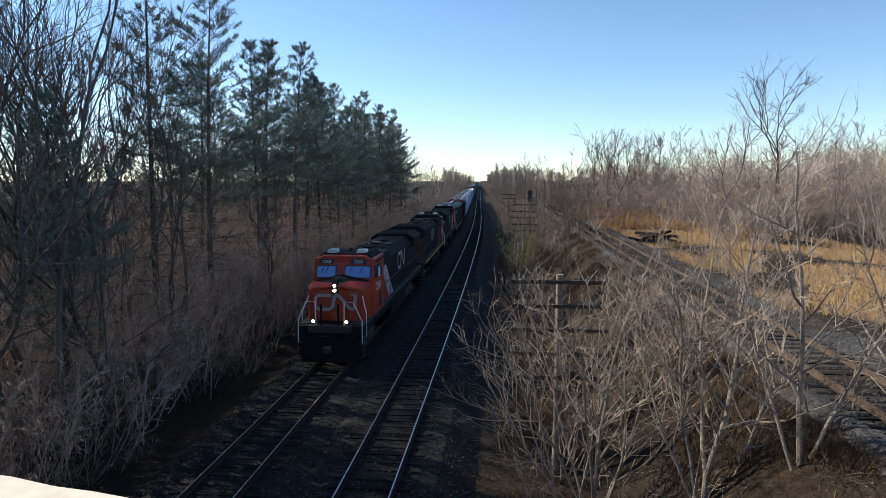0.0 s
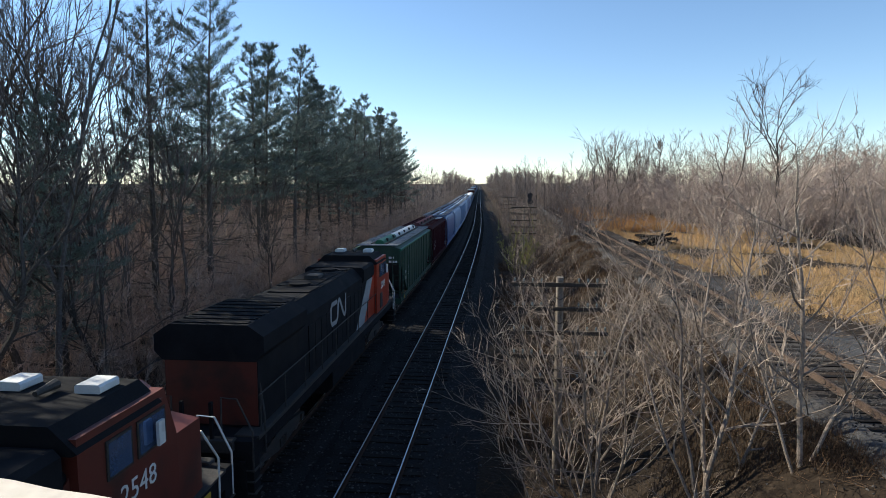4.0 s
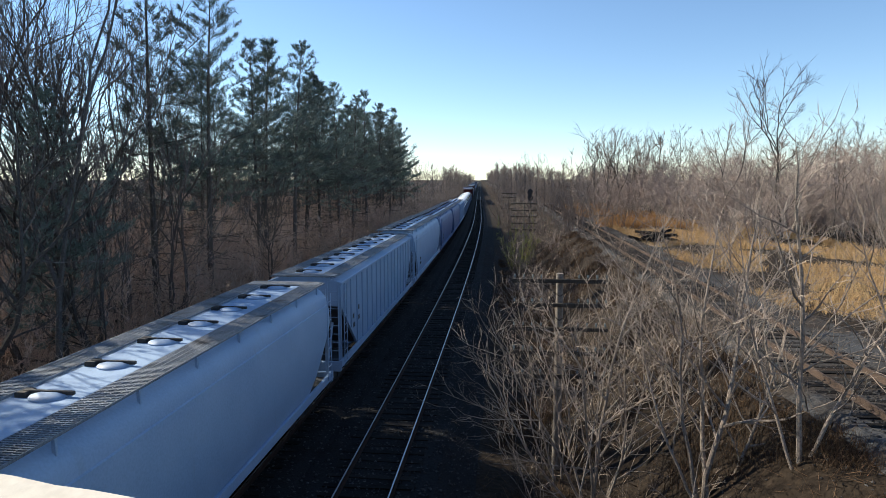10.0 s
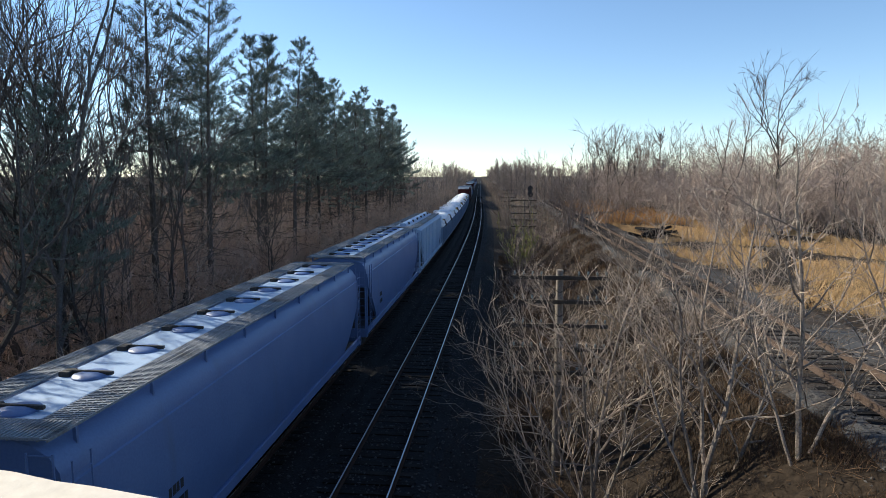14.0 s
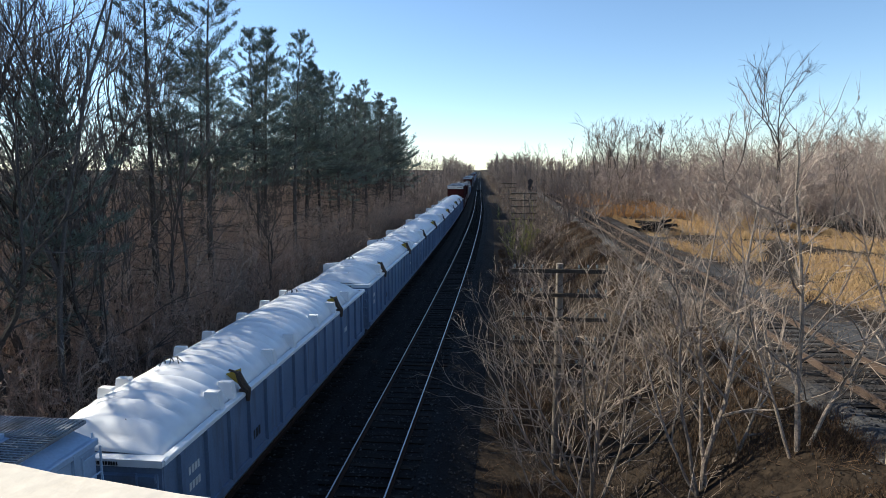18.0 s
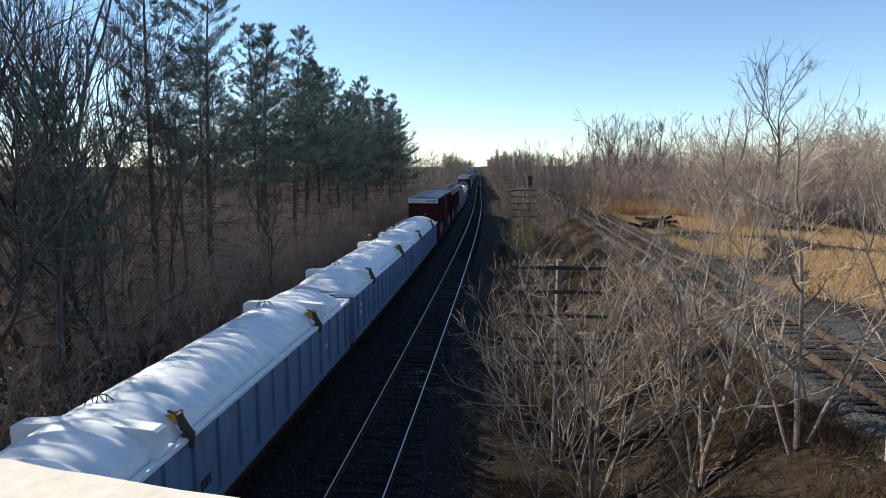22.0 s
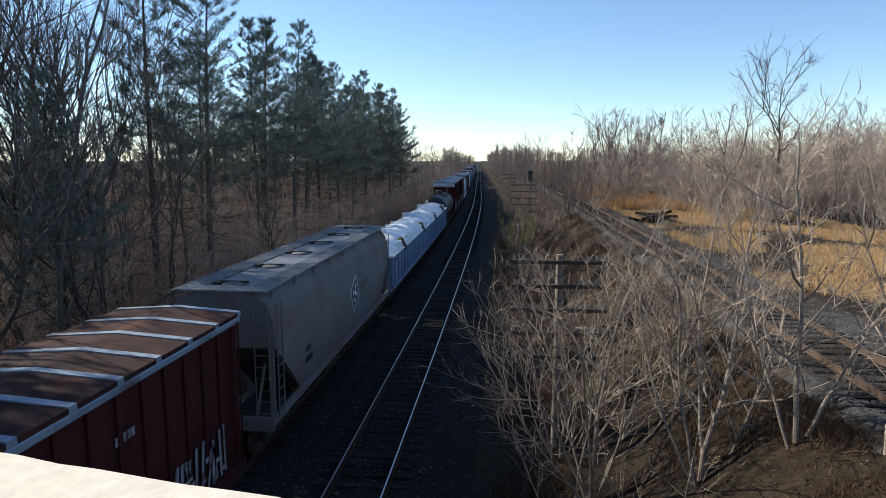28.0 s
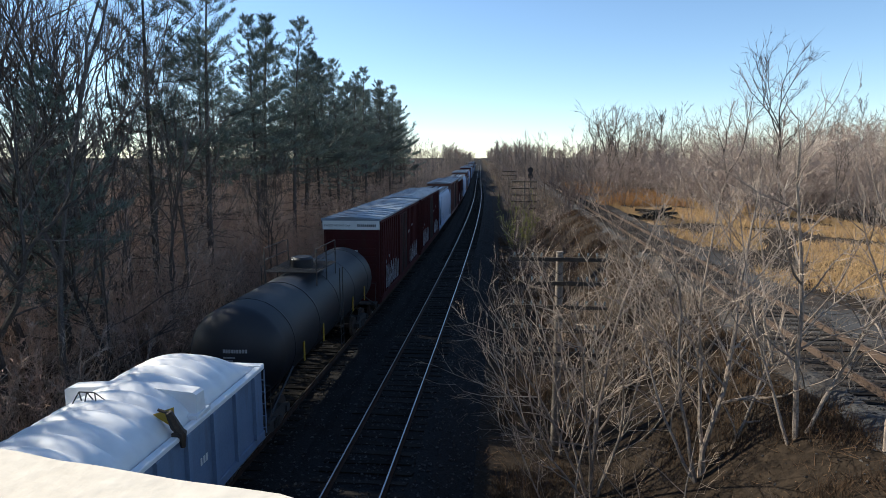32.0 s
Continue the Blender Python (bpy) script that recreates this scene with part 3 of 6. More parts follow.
def forked_tree(seed, h, r, fork=0.34, levels=5, spread=0.5, lift=0.05, wander=0.1, thin=(0.011, 0.007), tips=4):
    """A trunk that forks again and again into a wide open crown."""
    rg = random.Random(seed)
    wood, crown = Mb(), Mb()

    def limb(p, d, q, ln, lv):
        fine = lv < 2
        pts = bough(p, d, ln, 2 if fine else 4, rg, wander, lift)
        n = len(pts) - 1
        radii = [max(thin[0], q * (1 - 0.3 * i / n)) for i in range(n + 1)]
        (crown if fine else wood).tube(pts, radii, 3 if fine else (7 if lv == levels else 5), False, lv == 0)
        if lv == 0:
            for _ in range(tips):
                a, e = along(pts, rg.uniform(0.1, 0.95))
                crown.sliver(a, a + (away_from(e, rg.uniform(0.3, 0.8), rg) + Vector((0, 0, lift))) * ln * rg.uniform(0.3, 0.65), thin[1])
            return
        _, e = along(pts, 0.99)
        for k in range(3 if rg.random() < 0.3 else 2):
            limb(pts[-1], away_from(e, rg.uniform(0.3, 1.15) * spread, rg), q * rg.uniform(0.58, 0.74), ln * rg.uniform(0.62, 0.9), lv - 1)
        if lv >= 2:
            for k in range(rg.randrange(1, 4) + (2 if lv == levels - 1 else 0)):
                a, e = along(pts, rg.uniform(0.3, 0.92))
                limb(a, away_from(e, rg.uniform(0.7, 1.15), rg), q * 0.34, ln * rg.uniform(0.4, 0.7), max(lv - 3, 0) if lv < levels else 1)
        else:
            for _ in range(tips):
                a, e = along(pts, rg.uniform(0.1, 0.95))
                crown.sliver(a, a + away_from(e, rg.uniform(0.4, 0.9), rg) * ln * rg.uniform(0.3, 0.6), thin[1])

    limb(Vector((0, 0, -0.3)), Vector((rg.gauss(0, .04), rg.gauss(0, .04), 1)).normalized(), r, h * fork, levels)
    return wood, crown


def pine(seed, h, r, bare=0.25, wide=0.2, whorls=26, per=5, lat=3.0, needles_per=7, size=1.0):
    """Trunk and plume-like boughs with side shoots; needles in tufts on the shoots, dead branches low down."""
    rg = random.Random(seed)
    wood, tufts_at = Mb(), []
    trunk = bough(Vector((0, 0, -0.3)), Vector((rg.gauss(0, .02), rg.gauss(0, .02), 1)), h, 9, rg, 0.018, 0.06)
    wood.tube(trunk, [r * (1.2 if i == 0 else 1 - 0.1 * i) for i in range(10)], 7, False)
    for k in range(whorls):
        u = min(max(0.1 + 0.89 * ((k + rg.uniform(-.35, .35)) / (whorls - 1)), 0.08), 0.99)
        full = smooth(bare * 0.75, bare * 1.35, u)
        ln0 = h * wide * min(1.0, (1.03 - u) / 0.52) ** 0.72 * (1.0 if u > bare else 0.72) * rg.uniform(0.62, 1.18)
        az = rg.uniform(0, 6.28)
        for j in range(per):
            if rg.random() < 0.16:
                continue
            az += 6.283 / per + rg.gauss(0, .35)
            p, _ = along(trunk, min(max(u + rg.uniform(-.018, .018), 0.06), 0.99))
            a = radians(96 - 82 * max(0, u - 0.35)) + rg.gauss(0, .15)
            d = Vector((math.cos(az) * math.sin(a), math.sin(az) * math.sin(a), math.cos(a)))
            ln = max(0.4, ln0 * rg.uniform(0.55, 1.2))
            br = bough(p, d, ln, 4, rg, 0.07, 0.075)
            q = max(0.014, r * 0.19 * (1.1 - u))
            wood.tube(br, [q, q * .8, q * .6, q * .4, 0], 3, False, True)
            live = rg.random() < full
            for _ in range(int(lat * ln) + 2):
                v = rg.uniform(0.18, 0.98)
                s, e = along(br, v)
                flat = Vector((-e.y, e.x, 0.1)) * rg.choice((-1, 1))
                sd = (e * rg.uniform(0.5, 1.0) + flat.normalized() * rg.uniform(0.4, 1.0) + Vector((0, 0, rg.uniform(-.05, .4)))).normalized()
                sl = max(0.25, ln * rg.uniform(0.2, 0.44) * (1.25 - 0.8 * v))
                wood.sliver(s, s + sd * sl, 0.008)
                if live:
                    n = max(2, int(sl / (0.19 * size)))
                    for i in range(n):
                        tufts_at.append((*(s + sd * sl * (0.3 + 0.75 * (i + rg.random()) / n)), *(sd + Vector((0, 0, 0.45))), rg.uniform(0.75, 1.25)))
                else:
                    for _ in range(2):
                        s2 = s + sd * sl * rg.uniform(0.2, 0.9)
                        wood.sliver(s2, s2 + away_from(sd, rg.uniform(.4, 1), rg) * sl * 0.6, 0.007)
            if live:
                for i in range(3):
                    tufts_at.append((*along(br, rg.uniform(0.85, 0.999))[0], *(d + Vector((0, 0, 0.7))), 1.1))
    for i in range(5):
        tufts_at.append((*along(trunk, rg.uniform(0.96, 0.999))[0], rg.gauss(0, .3), rg.gauss(0, .3), 1.0, 1.2))
    # needles: each tuft is a brush of slim blades that fan out from the shoot
    ng = np.random.default_rng(seed)
    t = np.repeat(np.array(tufts_at), needles_per, 0)
    m = len(t)
    nd = t[:, 3:6] / np.linalg.norm(t[:, 3:6], axis=1, keepdims=True) + ng.normal(0, 0.55, (m, 3))
    nd /= np.linalg.norm(nd, axis=1, keepdims=True)
    side = np.cross(nd, ng.normal(0, 1, (m, 3)))
    side /= np.maximum(np.linalg.norm(side, axis=1, keepdims=True), 1e-6)
    b = t[:, 0:3] + ng.normal(0, 0.05 * size, (m, 3))
    ln = (t[:, 6] * ng.uniform(0.17, 0.36, m) * size)[:, None]
    w = 0.020 * size
    v = np.stack([b - side * w, b + side * w, b + nd * ln], 1).reshape(-1, 3)
    needles = Mb()
    needles.v = list(map(tuple, v.tolist()))
    needles.f = [(3 * i, 3 * i + 1, 3 * i + 2) for i in range(m)]
    return wood, needles


def strew(name, sources, spots, material, label, category):
    """Joins many copies of a few shapes into one object. spots: (x, y, scale, upright scale, turn)."""
    out, base = Mb(), 0
    for i, (x, y, k, kz, a) in enumerate(spots):
        src = sources[i % len(sources)]
        v = np.array(src.v)
        c, w = math.cos(a) * k, math.sin(a) * k
        v = np.stack([x + c * v[:, 0] - w * v[:, 1], y + w * v[:, 0] + c * v[:, 1], gz(x, y) + v[:, 2] * k * kz], 1)
        out.v.extend(map(tuple, v.tolist()))
        out.f.extend([tuple(j + base for j in f) for f in src.f])
        base += len(v)
    return tagged(part(name, out, material), label, category, kind="stuff")


TREES = {}


def tree(kind, x, y, scale, turn, label, name="bare_tree", group="bare trees of the wood", sz=1.0, sink=0.0):
    """A copy of one of the grown trees, standing on the ground."""
    wood, crown, m1, m2 = TREES[kind]
    ob = thing(name, label, "tree", group)
    ob.matrix_basis = pose(x, y, gz(x, y) - sink, 0, 0, turn)
    for nm, me in (("trunk", wood), ("crown", crown)):
        p = part(nm, me, None, ob)
        p.matrix_basis = Matrix.Diagonal((scale, scale, scale * sz, 1))
    return ob


def keep(kind, grown, m1, m2):
    TREES[kind] = (grown[0].mesh("trunk", m1, True), grown[1].mesh("crown", m2), m1, m2)


for i in range(5):
    keep(("wood", i), forked_tree(100 + i, 16.0, 0.12, (0.36, 0.28, 0.33, 0.4, 0.3)[i], 5, 0.36, 0.1, 0.13, (0.011, 0.007), 5), M["bark"], M["woodtwig"])
for i in range(4):
    keep(("oak", i), forked_tree(120 + i, 16.5, 0.17, (0.27, 0.32, 0.25, 0.3)[i], 6, 0.42, 0.08, 0.11, (0.011, 0.007), 3), M["bark"], M["woodtwig"])
for i in range(4):
    keep(("slim", i), bare_tree(140 + i, 11, 0.075, 0.12, 0.24, 13, 5, 7, 0.09, 0.2, (0.011, 0.007), 0.8), M["bark"], M["woodtwig"])
for i in range(3):
    keep(("pale", i), forked_tree(160 + i, 13, 0.12, 0.3, 5, 0.5, 0.07, 0.12, (0.016, 0.010), 3), M["bark"], M["fartwig"])
for i in range(4):
    keep(("far", i), bare_tree(180 + i, 13, 0.10, 0.08, 0.34, 13, 6, 12, 0.08, 0.22, (0.015, 0.0095), 0.95), M["bark"], M["fartwig"])
for i in range(4):
    keep(("pine", i), pine(200 + i, 20, 0.21, (0.44, 0.32, 0.36, 0.33)[i], (0.17, 0.235, 0.21, 0.22)[i], (25, 29, 27, 28)[i], 5, 3.8, 6, 1.0), M["bark"], M["needle"])
for i in range(3):
    keep(("backpine", i), pine(230 + i, 20, 0.2, 0.4, (0.22, 0.23, 0.21)[i], 22, 5, 2.4, 6, 1.5), M["bark"], M["needle"])
keep(("tall", 0), forked_tree(304, 16.5, 0.2, 0.40, 5, 0.62, 0.05, 0.1, (0.02, 0.012), 4), M["bark"], M["darktwig"])
BRUSHES = {}


def brush_kind(name, sources, material):
    BRUSHES[name] = (sources, [q.mesh("shrub", material) for q in sources], material, [])
    return name


BRUSH = brush_kind("red", [thicket(400 + i, 4.2, 16, 1.8, 9, 0.017, 0.5, 5, 0.0095) for i in range(4)], M["redtwig"])
BRUSHG = brush_kind("brown", [thicket(420 + i, 4.6, 15, 1.7, 9, 0.02, 0.45, 5, 0.010) for i in range(3)], M["twig"])
BRUSHP = brush_kind("grey", [thicket(440 + i, 7.6, 20, 2.6, 11, 0.024, 0.5, 10, 0.0095) for i in range(4)], M["fartwig"])
BRUSHL = brush_kind("pale", [thicket(460 + i, 5.2, 8, 1.5, 7, 0.017, 0.6, 3, 0.011) for i in range(3)], M["paletwig"])
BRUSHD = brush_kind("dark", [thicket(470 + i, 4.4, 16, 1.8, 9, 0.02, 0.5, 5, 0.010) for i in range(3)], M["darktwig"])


def shrub(kind, x, y, s, sz, rg, label, group):
    """A bush of its own near by; far ones are gathered and joined later."""
    sources, meshes, material, far = BRUSHES[kind]
    if y > 46:
        far.append((x, y, s, sz, rg.uniform(0, 6.28)))
        return
    ob = tagged(new("shrub", meshes[rg.randrange(len(meshes))]), label, "shrub", group)
    ob.matrix_basis = pose(x, y, gz(x, y), 0, 0, rg.uniform(0, 360)) @ Matrix.Diagonal((s, s, s * sz, 1))


rg = random.Random(21)
# pines in a loose row along the wood's edge: (x, y, scale, kind)
for x, y, s, k in ((-15.2, 21.5, 0.63, 3), (-16.5, 30.5, 0.99, 0), (-16.2, 36.5, 1.02, 1), (-16.8, 46.5, 0.93, 0),
                   (-16.4, 54.0, 1.0, 2), (-15.6, 60.0, 0.92, 1), (-15.4, 67.0, 0.95, 3), (-15.2, 74.0, 0.92, 1),
                   (-15.0, 82.0, 1.0, 0), (-15.0, 89.0, 0.90, 2), (-14.8, 95.0, 1.0, 3), (-14.6, 101.0, 0.93, 1),
                   (-14.9, 107.0, 1.02, 0), (-14.3, 113.0, 0.94, 3), (-14.0, 118.0, 0.86, 2)):
    tree(("pine", k), x, y, s, rg.uniform(0, 360), "tall dark green pine with gappy boughs at the wood's edge", "pine", "pines along the railway")
for i in range(21):
    y = 44 + 76 * i / 20
    tree(("backpine", i % 3), (-19.5, -17.6, -22.5)[i % 3] + rg.uniform(-.8, .8), y + rg.uniform(-1, 1), rg.uniform(0.82, 1.02), rg.uniform(0, 360), "dark green pine standing behind the first row", "pine", "pines behind the first row")
# bare wood behind and between
n = 0
while n < 74:
    y = 14 + 104 * rg.random() ** 1.1
    x = -rg.uniform(13.0, 31) - 0.015 * y
    if x / max(y, 1) < -1.1:
        continue
    n += 1
    if rg.random() < (0.3 if y < 32 else 0.45):
        tree(("wood", rg.randrange(5)), x, y, rg.uniform(0.6, 0.92), rg.uniform(0, 360), "leafless grey-brown hardwood in a thin wood")
    else:
        tree(("slim", rg.randrange(4)), x, y, rg.uniform(0.7, 1.15), rg.uniform(0, 360), "slender leafless sapling among taller trees")
for x, y, s, k in ((-16.0, 20.5, 1.05, 0), (-15.6, 24.6, 0.98, 1), (-19.0, 27.0, 1.06, 2), (-21.0, 24.0, 1.1, 3), (-15.0, 18.2, 0.95, 4), (-18.0, 22.0, 0.92, 0), (-14.6, 27.6, 0.8, 1), (-22.5, 29.5, 1.0, 2), (-17.0, 33.5, 0.9, 3), (-20.0, 35.0, 0.95, 4), (-14.2, 22.4, 0.78, 2), (-24.0, 26.5, 1.0, 1), (-18.6, 30.5, 0.95, 0)):
    tree(("oak", k % 4) if k % 2 == 0 else ("wood", k), x, y, s * (0.95 if k % 2 == 0 else 1.0), rg.uniform(0, 360), "tall leafless tree with spreading dark branches")
rt = random.Random(55)
for i in range(7):
    y = 20 + 24 * (i / 6)
    x = -rt.uniform(0.52, 0.84) * y - 1.5
    tree(("wood", i % 5), min(x, -14.5), y, rt.uniform(0.88, 1.1), rt.uniform(0, 360), "tall leafless tree with fine dark branches in the wood")
# unseen trees carry the wood on beside the bridge, added for their shade
for x, y, k, q in ((-19.5, 8.5, 0.95, 0), (-20.0, 13.2, 1.0, 1), (-21.5, 11.0, 0.95, 2), (-19.5, 4.5, 0.9, 3), (-23.5, 15.5, 0.9, 1)):
    tree(("pine", q), x, y, k, 70 * q, "tall dark green pine with gappy boughs at the wood's edge", "pine", "pines along the railway")
for i in range(13):
    tree(("wood", i % 5), -rg.uniform(16, 30), 3 + 12 * i / 12, rg.uniform(0.85, 1.05), rg.uniform(0, 360), "leafless grey-brown hardwood in a thin wood")
lean_wood = []
for i in range(4):
    w_, c_ = bare_tree(600 + i, 12, 0.065, 0.06, 0.24, 12, 4, 7, thin=(0.014, 0.009))
    w_.add(c_.v, c_.f)
    lean_wood.append(w_)
spots = []
while len(spots) < 80:
    y = 15 + 103 * rg.random()
    x = -rg.uniform(15, 36) - 0.02 * y
    if x / y > -1.15:
        spots.append((x, y, rg.uniform(0.6, 1.15), rg.uniform(0.85, 1.1), rg.uniform(0, 6.28)))
strew("wood_saplings", lean_wood, spots, M["woodtwig"], "thin leafless saplings crowded through the wood", "woods")
lite = [thicket(620 + i, 5.4, 13, 2.4, 7, 0.028, 0.35, 6, 0.013) for i in range(4)]
spots = [(-rg.uniform(16, 44) - 0.02 * y, y, rg.uniform(0.85, 1.4), rg.uniform(0.95, 1.4), rg.uniform(0, 6.28)) for y in [15 + 110 * rg.random() for _ in range(270)]]
strew("wood_undergrowth", lite, [q for q in spots if q[0] / q[1] > -1.2], M["redtwig"], "tall reddish brown undergrowth inside the wood", "brush")
bank = [thicket(640 + i, 5.2, 12, 1.9, 9, 0.019, 0.42, 7, 0.0095) for i in range(4)]
for name, tint, count, far in (("bank_brush", "paletwig", 80, 13.5), ("bank_tangle", "redtwig", 80, 12.0)):
    spots = [(x1(y) - 6.3 - (far - 6) * rg.random(), y, rg.uniform(0.7, 1.15), rg.uniform(0.8, 1.2), rg.uniform(0, 6.28)) for y in [17 + 100 * rg.random() ** 1.25 for _ in range(count)]]
    strew(name, bank, spots, M[tint], "dense leafless twigs of brush on the wood's edge", "brush")
spots = [(-rg.uniform(9.5, 18), y, rg.uniform(0.8, 1.4), rg.uniform(0.9, 1.3), rg.uniform(0, 6.28)) for y in [116 + 330 * rg.random() ** 1.4 for _ in range(70)]]
strew("hedge_brush", lite, spots, M["fartwig"], "grey-brown hedge brush beside the far track", "brush")
spots = [(rg.uniform(5.5, 17) + 0.004 * y, y, rg.uniform(0.7, 1.35), rg.uniform(0.8, 1.2), rg.uniform(0, 6.28)) for y in [62 + 380 * rg.random() ** 1.5 for _ in range(100)]]
strew("hedge_brush", lite, spots, M["fartwig"], "grey-brown hedge brush beside the old pole line", "brush")
# lower bare trees beyond the pines, both sides, to the far end of the cutting
for i in range(64):
    y = 121 + 340 * (i / 64) ** 1.3
    tree(("far", i % 4), -11.5 - rg.random() * 7 - 0.004 * y, y + rg.uniform(-3, 3), rg.uniform(0.6, 0.95) if i > 7 else rg.uniform(.95, 1.15), rg.uniform(0, 360),
         "leafless tree in the hedge beside the line", group="bare hedge trees")
for i in range(44):
    y = 110 + 350 * (i / 44) ** 1.25
    tree(("far", i % 4), 8.0 + rg.random() * 9 + 0.006 * y, y, rg.uniform(0.45, 0.8), rg.uniform(0, 360), "leafless tree in the hedge beside the line", group="bare hedge trees")
# brush along the left ditch
for i in range(150):
    y = 12 + 112 * rg.random() ** 1.35
    x = x1(y) - rg.uniform(5.4, 14.0)
    k = 0.55 + 0.07 * min(x1(y) - 5 - x, 9)
    if i % 4 == 0:
        shrub(BRUSHL, x, y, k * rg.uniform(0.8, 1.2), rg.uniform(0.9, 1.3), rg, "pale sunlit bare twigs rising from dark brush", "brush on the bank")
    elif i % 4 == 1:
        shrub(BRUSHG, x, y, k * rg.uniform(0.8, 1.3), rg.uniform(0.9, 1.4), rg, "leafless brown brush on the shaded bank", "brush on the bank")
    else:
        shrub(BRUSH, x, y, k * rg.uniform(0.7, 1.25), rg.uniform(0.8, 1.3), rg, "reddish brown leafless brush on the shaded bank", "brush on the bank")

for i in range(60):
    y = 26 + 92 * rg.random()
    x = x1(y) - rg.uniform(6.0, 9.5)
    shrub(BRUSHP if i % 3 else BRUSHL, x, y, rg.uniform(0.34, 0.55), rg.uniform(0.8, 1.2), rg, "sunlit grey-brown leafless brush along the ditch", "brush on the bank")
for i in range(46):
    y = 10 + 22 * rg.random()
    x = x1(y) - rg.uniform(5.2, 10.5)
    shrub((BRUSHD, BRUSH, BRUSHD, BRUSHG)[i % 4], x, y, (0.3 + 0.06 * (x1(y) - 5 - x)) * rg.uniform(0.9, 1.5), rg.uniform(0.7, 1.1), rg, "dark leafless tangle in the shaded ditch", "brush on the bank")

# ---- the terrace on the right ----
tree(("tall", 0), 28.2, 59.5, 0.66, 130, "tall leafless tree with a wide open crown above the brush", "bare_tree", "trees of the terrace")
for x, y, s, k in ((24.4, 64.0, 1.0, 0), (40.5, 56.0, 0.78, 1), (44.0, 60.0, 0.80, 2), (33.5, 60.0, 0.62, 1), (37.5, 52.0, 0.55, 2)):
    tree(("pale", k), x, y, s, rg.uniform(0, 360), "leafless grey tree standing in brush", "bare_tree", "trees of the terrace")
for i in range(9):
    tree(("pale", i % 3), 23.6 + rg.uniform(-3.5, 3.8), 106 + rg.uniform(-5, 10), rg.uniform(0.85, 1.08), rg.uniform(0, 360), "grey leafless tree in a dense clump", "bare_tree", "clump on the terrace")
for i in range(70):
    y = 84 + 80 * rg.random()
    x = 22 + 0.03 * y + rg.random() * 0.8 * y
    tree(("far", i % 4), x, y, rg.uniform(0.72, 1.12), rg.uniform(0, 360), "leafless grey-brown tree in the far brush", "bare_tree", "trees behind the brush")
n, spots = 0, []
while n < 60 or len(spots) < 90:
    y = 43 + 82 * rg.random() ** 0.9
    x = 10 + rg.random() * 95
    if x > y * 0.95 or x < 22.5 + 2.5 * noise.noise((y * 0.09, 0, 4)) + max(0, 56 - y) * 0.1:
        continue
    if y < 76 and n < 60:
        n += 1
        shrub(BRUSHP, x, y, rg.uniform(0.8, 1.3), rg.uniform(0.75, 1.1), rg, "dense leafless grey-brown brush on the terrace", "brush on the terrace")
    elif y >= 74 and len(spots) < 90:
        spots.append((x, y, rg.uniform(0.8, 1.4), rg.uniform(0.8, 1.15), rg.uniform(0, 6.28)))
strew("far_brush", [thicket(480 + i, 8.6, 20, 3.0, 11, 0.028, 0.5, 12, 0.0115) for i in range(3)], spots, M["fartwig"], "dense leafless grey-brown brush far across the terrace", "brush")
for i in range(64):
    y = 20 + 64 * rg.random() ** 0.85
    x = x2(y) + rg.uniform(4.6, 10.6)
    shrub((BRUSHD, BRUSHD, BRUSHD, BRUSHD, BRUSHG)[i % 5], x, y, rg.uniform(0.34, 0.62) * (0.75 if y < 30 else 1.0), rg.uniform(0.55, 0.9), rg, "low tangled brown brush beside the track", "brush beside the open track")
for i in range(30):
    y = 11.0 + 14 * rg.random()
    x = x2(y) + rg.uniform(3.8, 10.0)
    shrub(BRUSHD, x, y, rg.uniform(0.16, 0.32), rg.uniform(0.5, 0.9), rg, "low leafless tangle of twigs on the slope", "brush on the slope")
for i in range(18):
    y = 36 + 40 * rg.random()
    x = sidx(y) + 3.0 + 9 * rg.random()
    shrub((BRUSHL, BRUSHG, BRUSHG)[i % 3], x, y, rg.uniform(0.25, 0.5), rg.uniform(0.7, 1.1), rg, "leafless bush standing in golden grass", "bushes in the field")
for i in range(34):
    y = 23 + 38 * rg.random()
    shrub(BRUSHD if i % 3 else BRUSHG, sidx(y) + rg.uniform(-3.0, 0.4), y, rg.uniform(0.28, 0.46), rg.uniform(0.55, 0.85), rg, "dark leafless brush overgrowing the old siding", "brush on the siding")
for i in range(14):
    y = 40 + 30 * rg.random()
    shrub((BRUSHG, BRUSHP, BRUSHD)[i % 3], x2(y) + rg.uniform(5.0, 9.5), y, rg.uniform(0.35, 0.55), rg.uniform(0.8, 1.1), rg, "leafless brush on the slope below the siding", "brush beside the open track")
bush = tagged(new("bush", thicket(500, 2.6, 20, 1.0, 9, 0.02, 0.4, 4, 0.012).mesh("bush", M["leaf"])), "yellow-green bush beside the old pole line", "bush")
bush.matrix_basis = pose(4.0, 64, gz(4.0, 64)) @ Matrix.Diagonal((1.3, 1.3, 2.0, 1))


